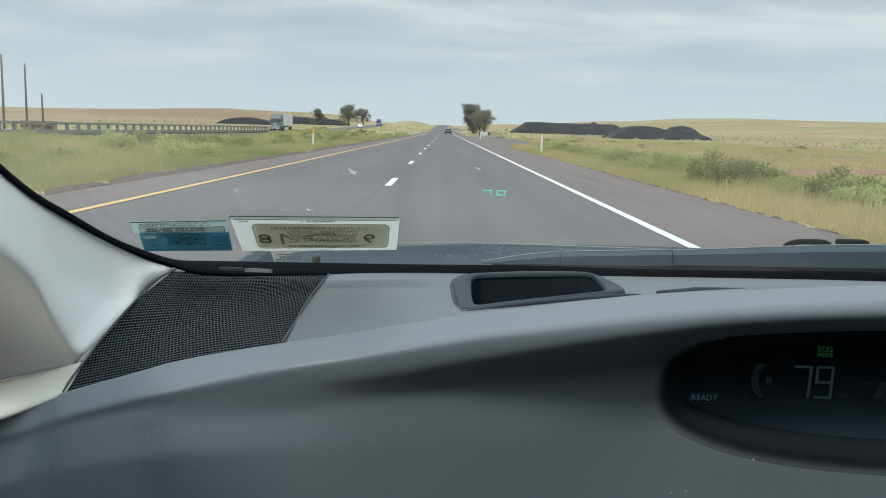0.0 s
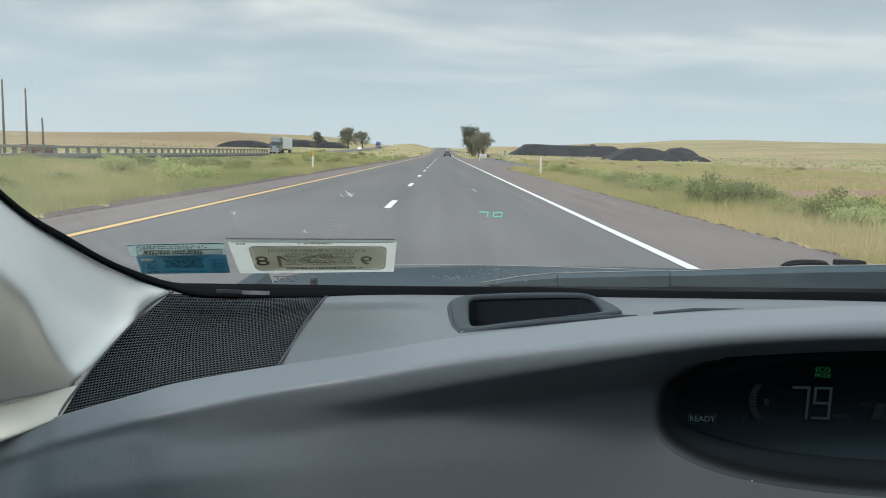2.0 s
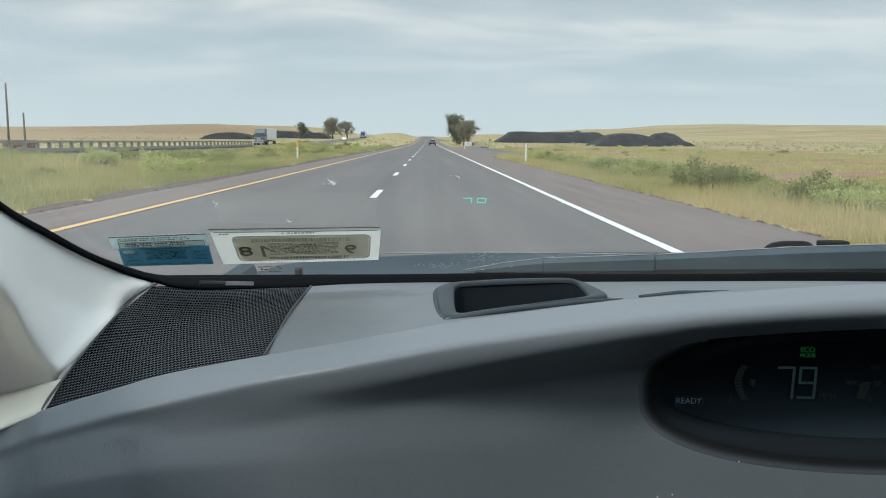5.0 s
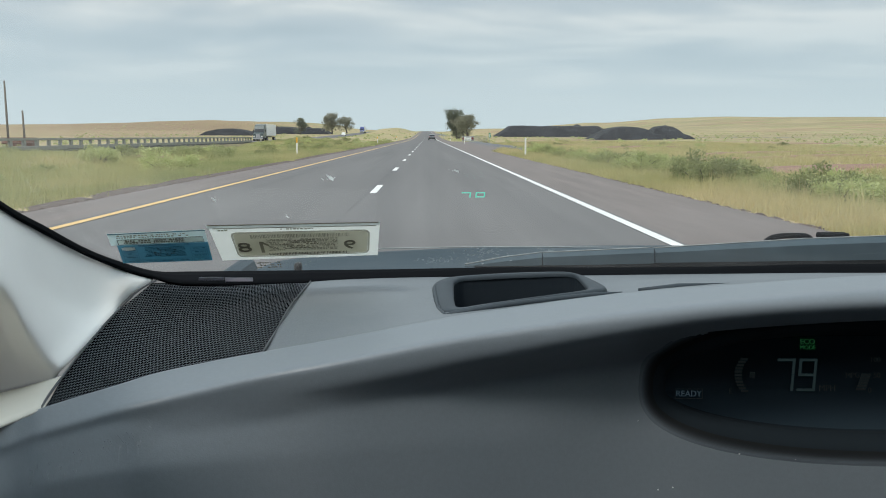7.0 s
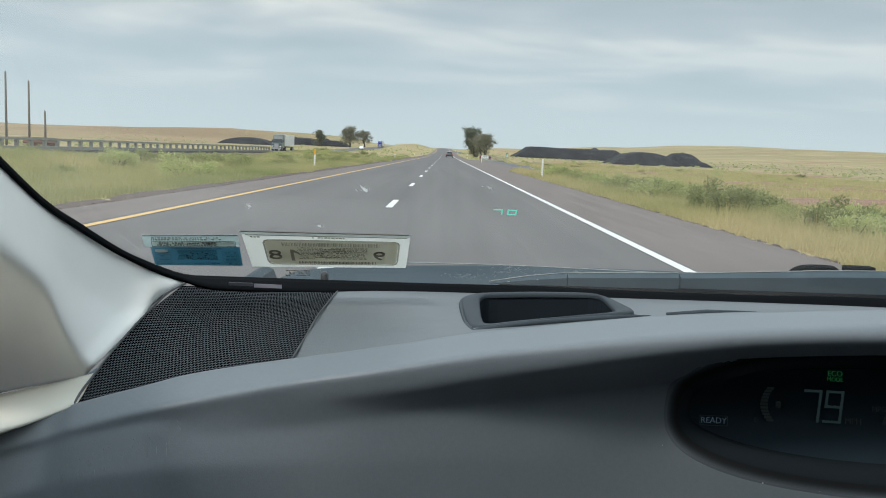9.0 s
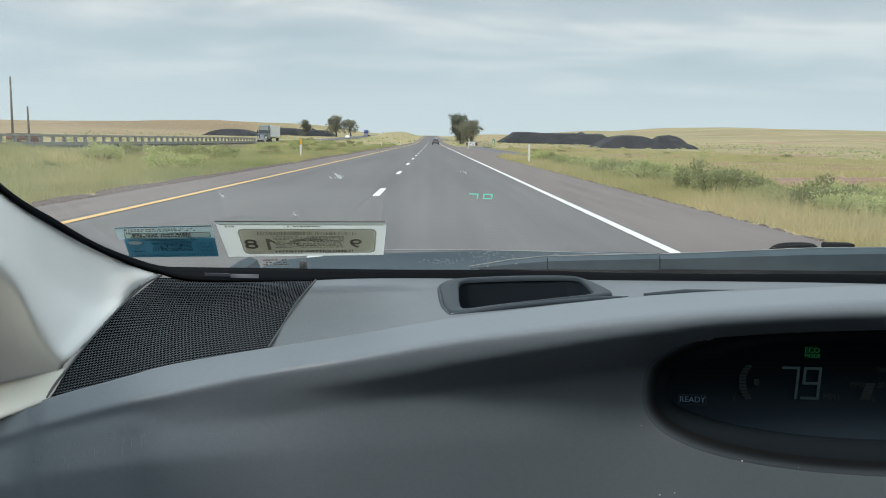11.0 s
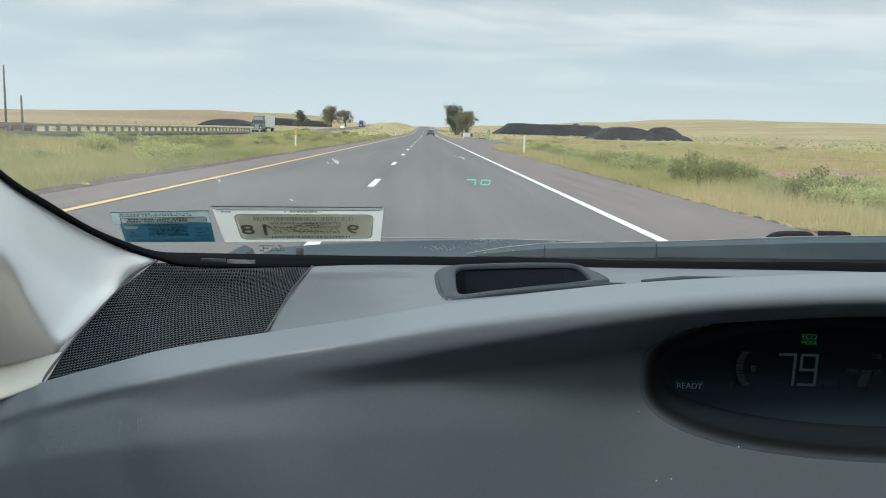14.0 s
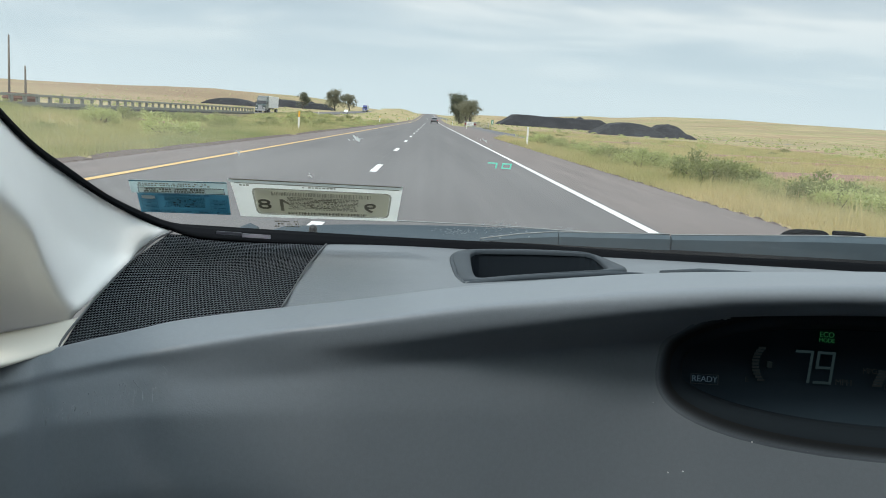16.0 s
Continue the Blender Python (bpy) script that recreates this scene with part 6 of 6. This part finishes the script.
def truck(x, y, z, paint, label):
    """A semi truck with a box trailer, its nose toward -y."""
    t = thing("semi_truck", label, "truck", "trucks on the opposite carriageway", (x, y, z))
    profile_body("cab", [(-2.6, 0.7), (-2.55, 1.75), (-1.1, 2.0), (-0.7, 2.85), (-0.2, 3.75), (1.7, 4.0), (1.7, 0.7)], 1.2, paint, t, "", 0.12)
    part("windscreen", box(0, -0.92, 2.42, 2.1, 0.05, 0.82, Matrix.Rotation(-0.45, 4, "X")), M["dark_glass"], t, "dark windscreen", bevel=0.02)
    part("radiator", box(0, -2.63, 1.25, 1.0, 0.08, 0.85), M["galvanized"], t, "bright radiator grille", bevel=0.03)
    part("bumper", box(0, -2.68, 0.6, 2.4, 0.25, 0.4), M["galvanized"], t, "bright bumper", bevel=0.05)
    for s in (-1, 1):
        part("headlight", box(s * 0.9, -2.66, 1.1, 0.36, 0.1, 0.24), M["lamp_clear"], t, "clear headlight", bevel=0.04)
        part("mirror", box(s * 1.42, -0.7, 2.4, 0.2, 0.12, 0.6), M["black_soft"], t, "black side mirror", bevel=0.03)
        for yy in (-1.75, 2.4, 3.6, 13.2, 14.4):
            wheel(t, s * 1.0, yy, 0.5, 0.5, 0.5)
    part("trailer", box(0, 9.0, 2.62, 2.55, 13.6, 2.75), M["trailer"], t, "white box trailer", bevel=0.06)
    part("frame", box(0, 6.0, 1.0, 0.9, 17.0, 0.28), M["black_soft"], t, "dark chassis frame", bevel=0.03)
    return t


def small_car(x, y, z, paint, label, turn=0.0):
    """A hatchback whose tail is toward -y."""
    t = thing("hatchback_car", label, "car", "cars on the highway", (x, y, z))
    t.rotation_euler = (0, 0, turn)
    profile_body("body", [(-2.1, 0.35), (-2.15, 0.95), (-1.6, 1.0), (0.9, 0.98), (2.0, 0.78), (2.15, 0.35)], 0.88, paint, t, "", 0.1)
    profile_body("cabin", [(-1.9, 0.98), (-1.35, 1.46), (-0.2, 1.52), (0.3, 1.46), (1.05, 0.98)], 0.74, paint, t, "", 0.08)
    part("rear_window", box(0, -1.66, 1.24, 1.25, 0.04, 0.44, Matrix.Rotation(-0.85, 4, "X")), M["dark_glass"], t, "dark rear window", bevel=0.02)
    part("bumper", box(0, -2.15, 0.48, 1.66, 0.14, 0.26), M["black_soft"], t, "dark bumper", bevel=0.04)
    for s in (-1, 1):
        part("tail_lamp", box(s * 0.7, -2.13, 0.85, 0.26, 0.1, 0.18), M["lamp_red"], t, "red tail lamp", bevel=0.03)
        for yy in (-1.3, 1.35):
            wheel(t, s * 0.78, yy, 0.32, 0.32, 0.22)
    return t


truck(-40, 225, road_z(225) - 0.05, M["cab_dark"], "semi truck with dark green cab and white box trailer")
truck(-40, 575, road_z(575) - 0.05, M["cab_blue"], "semi truck with bright blue cab and white box trailer")
small_car(1.1, 240, road_z(240), M["car_grey"], "small grey hatchback driving ahead in the outer lane")
small_car(-37.5, 420, road_z(420) - 0.05, M["car_white"], "small white car on the far carriageway", math.pi)

# ---- things beside the far carriageway and back along the road ----
def bridge_rail(x, y0, y1):
    """An open concrete parapet: a top rail on square balusters over a kerb, on the deck's edge."""
    t = thing("bridge_rail", "weathered concrete bridge rail with square balusters along the far carriageway", "bridge rail", at=(x, y0, 0))
    n = int((y1 - y0) / 2.6)
    for k in range(0, n, 6):
        a, b = y0 + 2.6 * k, min(y1, y0 + 2.6 * (k + 6))
        mid, long = (a + b) / 2, b - a - 0.03
        z = road_z(mid)
        part("top_rail", box(0, mid - y0, z + 0.86, 0.30, long, 0.20), M["concrete"], t, bevel=0.02)
        part("kerb", box(0, mid - y0, z + 0.13, 0.36, long, 0.30), M["concrete"], t, bevel=0.02)
        part("deck_edge", box(0.05, mid - y0, z - 0.32, 0.5, long + 0.03, 0.56), M["deck"], t, "dark edge of the bridge deck", bevel=0.02)
    for k in range(n + 1):
        y = y0 + 2.6 * k
        part("baluster", box(0, y - y0, road_z(y) + 0.52, 0.22, 0.42, 0.50), M["concrete"], t)
    return t


M["concrete"] = mat("weathered_concrete", (0.27, 0.275, 0.24), 0.9, vary=0.6, scale=1.3, second=(0.19, 0.195, 0.17), fine=0.3, fine_scale=18, bump=0.4, bump_scale=30)
M["deck"] = mat("dark_concrete", (0.10, 0.10, 0.095), 0.9, vary=0.6, scale=0.8, second=(0.05, 0.05, 0.048))
M["rust"] = mat("rusted_steel", (0.19, 0.095, 0.065), 0.85, vary=0.6, scale=2.5, second=(0.12, 0.07, 0.05), fine=0.4, fine_scale=12)
bridge_rail(-33.9, 56, 183)

tank = thing("stock_tank", "low round rust-red stock tank beside the utility poles", "water tank", at=(-50.5, 117, land(-50.5, 117)))
ring = [(1.95, -0.1), (2.0, 0.0), (2.0, 0.42), (2.05, 0.45), (2.0, 0.48), (2.0, 0.98), (2.07, 1.02), (2.04, 1.08), (1.95, 1.05), (1.95, 0.25)]
tv = [(r_ * math.cos(6.2832 * k / 40), r_ * math.sin(6.2832 * k / 40), z_) for k in range(40) for r_, z_ in ring]
tf = [(k * 10 + j, ((k + 1) % 40) * 10 + j, ((k + 1) % 40) * 10 + j + 1, k * 10 + j + 1) for k in range(40) for j in range(9)]
part("wall", mesh_of("wall", tv, tf, M["rust"], True), None, tank, "ribbed rusty steel wall with a rolled rim")
v, f = tube([(0, 0, 0.15), (0, 0, 0.25)], 1.95, 40)
part("bottom", mesh_of("bottom", v, f, M["rust"]), None, tank)
for x, y, h in ((-52, 111, 8.9), (-51.5, 116, 8.2), (-49.5, 116, 4.6)):
    p = thing("utility_pole", "tall thin weathered utility pole beyond the far carriageway", "utility pole", "utility poles beyond the far carriageway", (x, y, land(x, y) - 0.3))
    v, f = tube([(0.12, 0, 0), (0.06, 0, h * 0.5), (0, 0, h)], [0.15, 0.13, 0.10], 8)
    part("pole", mesh_of("pole", v, f, M["wood"], True), None, p)
    part("insulator", box(0, 0, h + 0.06, 0.10, 0.10, 0.16), M["galvanized"], p, "small grey insulator on the pole top", bevel=0.02)
mk = thing("mile_marker", "small green mile marker plate on a steel post by the shoulder", "road sign", at=(8.6, 130, land(8.6, 130)))
part("post", box(0, 0, 0.7, 0.06, 0.05, 1.5), M["galvanized"], mk, bevel=0.008)
pl = part("plate", box(0, -0.04, 1.35, 0.30, 0.02, 0.60), M["green_sign"], mk, "green reflective plate", bevel=0.01)
for dz in (1.48, 1.30, 1.15):
    part("print_bar", box(0, -0.055, dz, 0.16, 0.008, 0.09), M["sign_white"], pl)

# ---- sagebrush and weeds ----


def bush_meshes(seed, dense=260):
    """A rounded shrub: many small lobes of short leaves on a fan of twigs, ragged at the rim."""
    r = random.Random(seed)
    lv, lf, tv, tf = [], [], [], []
    lobes = []
    for k in range(22):
        a, out = r.uniform(0, 6.28), 0.78 * r.random() ** 0.6
        top = 0.95 * math.sqrt(max(0.05, 1 - out * out)) * r.uniform(0.62, 1.05)
        lobes.append((Vector((math.cos(a) * out, math.sin(a) * out, top * r.uniform(0.35, 0.85))), r.uniform(0.16, 0.30)))
    for c, rad in lobes[:11]:
        v, f = tube([(0, 0, -0.1), c * 0.5 + Vector((0, 0, 0.04)), c], [0.025, 0.016, 0.006], 4, False)
        b = len(tv)
        tv += v
        tf += [tuple(q + b for q in g) for g in f]
    for k in range(dense):
        c, rad = r.choice(lobes)
        d = Vector((r.gauss(0, 1), r.gauss(0, 1), r.gauss(0, 0.9))).normalized() * rad * (r.uniform(0.3, 1.0) if r.random() < 0.9 else r.uniform(1.0, 1.35))
        o = c + d
        if o.z < -0.02:
            continue
        a = (d.normalized() + Vector((r.uniform(-0.9, 0.9), r.uniform(-0.9, 0.9), r.uniform(-0.2, 0.9)))).normalized()
        b = a.cross(Vector((r.uniform(-1, 1), r.uniform(-1, 1), r.uniform(-1, 1)))).normalized()
        s = r.uniform(0.019, 0.044)
        i = len(lv)
        lv += [o - a * s, o + b * s * 0.55, o + a * s, o - b * s * 0.55]
        lf.append((i, i + 1, i + 2, i + 3))
    return mesh_of("twigs", tv, tf, M["bark"]), mesh_of("leaves", lv, lf, M["sage"])


def off_ramp(x, y):
    """Metres from the paving of the exit ramp."""
    if y < AHEAD + 41 and x < gore(y) + 0.2:
        return 0.0
    return min(math.hypot(x - q.x, y - q.y) for q in line) - 1.9


BUSHES = []
for s in range(5):
    tw, le = bush_meshes(40 + s, 2900)
    bx, by = ((8.4, 41), (10.5, 46), (7.6, 30), (-13, 60), (-18, 52))[s]
    b = thing("sagebrush", "rounded grey-green sagebrush in the dry grass", "bush", "sagebrush along the highway", (bx, by, land(bx, by)))
    b.scale = ((1.3, 1.2, 0.95), (1.1, 1.2, 0.8), (0.9, 0.8, 0.6), (1.0, 1.0, 0.7), (1.2, 1.1, 0.7))[s]
    part("twigs", tw, None, b)
    part("leaves", le, None, b)
    BUSHES.append(b)
rng = random.Random(77)
placed = 0
while placed < 215:
    kind_ = rng.random()
    if kind_ < 0.36:
        # a broken band of shrubs a few metres off the shoulder
        y = 17 + 155 * rng.random() ** 1.3
        x = 6.9 + 1.2 * noise.noise((y * 0.05, 3.0, 0.0)) + abs(rng.gauss(0, 2.4))
        if noise.noise((y * 0.045, 9.0, 0.0)) < -0.22:
            continue
        s = rng.uniform(0.45, 1.2)
    elif kind_ < 0.55:
        x, y, s = 9 + 38 * rng.random() ** 1.3, rng.uniform(14, 230), rng.uniform(0.3, 0.85)
    else:
        x, y, s = -8.5 - 23 * rng.random() ** 0.9, 16 + 200 * rng.random() ** 1.2, rng.uniform(0.45, 1.2)
    if x > 4 and off_ramp(x, y) < 2.5:
        continue
    src = BUSHES[placed % 5]
    c = copy_thing(src, pose(x, y, land(x, y) - 0.03, 0, 0, rng.uniform(0, 360)))
    c.scale = (s * rng.uniform(0.9, 1.3), s, s * rng.uniform(0.75, 1.1))
    placed += 1
big = copy_thing(BUSHES[0], pose(21, AHEAD + 392, land(21, AHEAD + 392) - 0.1))
big.scale = (2.2, 2.0, 1.9)
tagged(big, "large lone dark green bush in the dry grass", "bush")


def far_clumps():
    """Small dark clumps scattered over the grassland."""
    r = np.random.default_rng(5)
    verts, faces = [], []
    made = 0
    while made < 1700:
        y = 85 + 520 * r.random() ** 1.3
        x = r.uniform(-130, 170) * (0.4 + y / 500)
        if -6.3 < x < 6.4 or -47 < x < -33 or (x > 4 and AHEAD - 60 < y < AHEAD + 66 and x < 60):
            continue
        made += 1
        s = r.uniform(0.2, 0.75)
        z = land(x, y)
        for k in range(16):
            a = r.uniform(0, 6.28)
            o = np.array((x + r.normal(0, 0.45 * s), y + r.normal(0, 0.45 * s), z + 0.55 * s * r.random()))
            i = len(verts)
            w = s * r.uniform(0.15, 0.42)
            d = np.array((math.cos(a), math.sin(a), 0))
            verts += [tuple(o - d * w), tuple(o + d * w), tuple(o + d * w * 0.6 + (0, 0, 0.7 * w)), tuple(o - d * w * 0.5 + (0, 0, 0.85 * w))]
            faces.append((i, i + 1, i + 2, i + 3))
    return mesh_of("scrub", verts, faces, M["sage"])


tagged(new("scrub", far_clumps()), "scattered low scrub across the dry grassland", "scrub", kind="stuff")


PATCHES = []
rng = random.Random(31)
while len(PATCHES) < 22:
    px, py = (rng.uniform(15, 60), rng.uniform(26, 150)) if len(PATCHES) < 15 else (rng.uniform(-30, -13), rng.uniform(30, 120))
    if px > 0 and off_ramp(px, py) < 8:
        continue
    PATCHES.append((px, py, rng.uniform(2.5, 8.0), rng.uniform(1.0, 3.0), rng.uniform(0, 50)))


def bare_reach(patch, a):
    """The ragged outline of a bare patch: its reach at an angle, as a share of its half sizes."""
    return 1 + 0.45 * noise.noise((2.2 * math.cos(a), 2.2 * math.sin(a), patch[4])) + 0.2 * noise.noise((6 * math.cos(a), 6 * math.sin(a), patch[4]))


def on_bare(x, y):
    for q in PATCHES:
        u, v = (x - q[0]) / q[2], (y - q[1]) / q[3]
        if u * u + v * v < 2.6 and math.hypot(u, v) < bare_reach(q, math.atan2(v, u)):
            return True
    return False


M["red_soil"] = mat("bare_red_soil", (0.34, 0.205, 0.145), 0.95, vary=0.6, scale=0.9, second=(0.24, 0.15, 0.11), fine=0.35, fine_scale=8, bump=0.6, bump_scale=12)
for q in PATCHES:
    bv = [(q[0], q[1], land(q[0], q[1]) + 0.10)]
    for f_ in (0.5, 0.85, 1.0):
        for k in range(36):
            a = 2 * math.pi * k / 36
            w = bare_reach(q, a) * f_
            bx, by = q[0] + q[2] * w * math.cos(a), q[1] + q[3] * w * math.sin(a)
            bv.append((bx, by, land(bx, by) + (0.10 if f_ < 1 else -0.04) + 0.03 * noise.noise((bx, by, 1.0))))
    bf = [(0, 1 + k, 1 + (k + 1) % 36) for k in range(36)]
    bf += [(1 + r_ * 36 + k, 37 + r_ * 36 + k, 37 + r_ * 36 + (k + 1) % 36, 1 + r_ * 36 + (k + 1) % 36) for r_ in range(2) for k in range(36)]
    tagged(new("bare_soil", mesh_of("bare_soil", bv, bf, M["red_soil"], True)), "bare patch of reddish soil in the dry grass", "bare soil", "bare patches in the grassland", "structure")


def grass_mesh(count, x0, x1, y0, y1, power, seed, height):
    r = np.random.default_rng(seed)
    per = 14
    u = r.random(count) ** power
    xs = x0 + (x1 - x0) * u
    ys = y0 + (y1 - y0) * r.random(count) ** 1.5
    keep = np.ones(count, bool)
    if x0 > 0:
        keep = np.array([off_ramp(a, b) > 0 for a, b in zip(xs.tolist(), ys.tolist())])
    keep &= np.array([not on_bare(a, b) for a, b in zip(xs.tolist(), ys.tolist())])
    xs, ys = xs[keep], ys[keep]
    n = len(xs)
    zs = np.array([land(a, b) for a, b in zip(xs.tolist(), ys.tolist())])
    edge = np.minimum(1.0, 0.45 + np.abs(xs - x0) / 3.0)
    hs = height * r.uniform(0.55, 1.25, n) * edge
    bx = np.repeat(xs, per) + r.normal(0, 0.16, n * per)
    by = np.repeat(ys, per) + r.normal(0, 0.16, n * per)
    bz = np.repeat(zs, per) - 0.02
    h = np.repeat(hs, per) * r.uniform(0.6, 1.2, n * per)
    a = r.uniform(0, 6.283, n * per)
    w = 0.005 + 0.010 * r.random(n * per)
    lx, ly = r.normal(0, 0.32, n * per) * h, r.normal(0, 0.32, n * per) * h
    v = np.empty((n * per, 3, 3))
    v[:, 0] = np.stack([bx - np.cos(a) * w, by - np.sin(a) * w, bz], 1)
    v[:, 1] = np.stack([bx + np.cos(a) * w, by + np.sin(a) * w, bz], 1)
    v[:, 2] = np.stack([bx + lx, by + ly, bz + h], 1)
    me = bpy.data.meshes.new("grass")
    me.vertices.add(n * per * 3)
    me.vertices.foreach_set("co", v.ravel())
    me.loops.add(n * per * 3)
    me.loops.foreach_set("vertex_index", np.arange(n * per * 3, dtype=np.int32))
    me.polygons.add(n * per)
    me.polygons.foreach_set("loop_start", np.arange(0, n * per * 3, 3, dtype=np.int32))
    me.polygons.foreach_set("loop_total", np.full(n * per, 3, dtype=np.int32))
    me.materials.append(M["grass"] if x0 > 0 else M["green_grass"])
    me.update(calc_edges=True)
    me.validate()
    return me


tagged(new("grass", grass_mesh(34000, 5.15, 52, 6, 190, 1.6, 1, 0.34)), "tall dry yellow roadside grass with green tufts", "grass", kind="stuff")
tagged(new("grass", grass_mesh(46000, -6.75, -33.2, 4, 190, 1.4, 2, 0.34)), "tall dry yellow grass in the median with green tufts", "grass", kind="stuff")


tagged(new("grass_tufts", grass_mesh(2600, 5.25, 9.5, 8, 150, 1.5, 3, 0.46)), "taller straw-coloured grass tufts along the shoulder", "grass", kind="stuff")
tagged(new("grass_tufts", grass_mesh(2600, -6.9, -13.0, 8, 150, 1.5, 4, 0.48)), "taller greenish grass tufts along the median edge", "grass", kind="stuff")


def crumbled_edge(x, sign, seed, start):
    """A ragged line of dark dirt and clods where the asphalt ends."""
    r = random.Random(seed)
    verts, faces = [], []
    y = start
    while y < 300:
        if sign > 0 and gore(y) > ROAD_R + 0.1:
            y += 1
            continue
        w, l, h = r.uniform(0.02, 0.07), r.uniform(0.05, 0.25), r.uniform(0.0, 0.014)
        cx = x + sign * r.uniform(-0.04, 0.16)
        z = road_z(y) - 0.03
        i = len(verts)
        verts += [(cx - w, y - l, z), (cx + w, y - l * 0.8, z), (cx + w * 0.9, y + l, z), (cx - w, y + l * 0.9, z), (cx - w * 0.3, y - l * 0.3, z + 0.022 + h), (cx + w * 0.3, y + l * 0.4, z + 0.022 + h * 0.9)]
        faces += [(i, i + 1, i + 4), (i + 1, i + 2, i + 5, i + 4), (i + 2, i + 3, i + 5), (i + 3, i, i + 4, i + 5)]
        y += r.uniform(0.06, 0.3) * (1 + y / 60)
    return mesh_of("dirt_edge", verts, faces, M["dirt"])


tagged(new("dirt_edge", crumbled_edge(ROAD_R, 1, 6, 3.0)), "ragged dark dirt edge along the shoulder", "dirt", kind="stuff")
tagged(new("dirt_edge", crumbled_edge(ROAD_L, -1, 7, 3.0)), "ragged dark dirt edge along the median shoulder", "dirt", kind="stuff")


def dirt_verge(x, sign, wide, seed):
    """A bare strip of dark dirt beside the paving, its outer edge eaten by grass."""
    verts, faces = [], []
    ys = [3 + 0.5 * i for i in range(80)] + [43 + 2.0 * i for i in range(130)]
    for y in ys:
        w = wide * (0.55 + 0.9 * abs(noise.noise((y * 0.22, seed, 0.0))) + 0.35 * noise.noise((y * 1.3, seed, 4.0)))
        for f_ in (0.0, 0.5, 1.0):
            px = x + sign * (0.01 + w * f_)
            verts.append((px, y, max(land(px, y), road_z(y) - 0.12 if f_ == 0 else -9) + (0.09 if f_ == 0 else 0.05 if f_ < 1 else -0.03)))
    for i in range(len(ys) - 1):
        if sign > 0 and gore(ys[i + 1]) > ROAD_R + 0.1:
            continue
        for j in range(2):
            k = 3 * i + j
            faces.append((k, k + 1, k + 4, k + 3))
    return mesh_of("dirt_verge", verts, faces, M["dirt"], True)


tagged(new("dirt_verge", dirt_verge(ROAD_L, -1, 1.25, 2.0)), "bare dark brown dirt strip beside the median shoulder", "dirt", kind="structure")
tagged(new("dirt_verge", dirt_verge(ROAD_R, 1, 0.35, 5.0)), "narrow bare dirt strip beside the wide shoulder", "dirt", kind="structure")
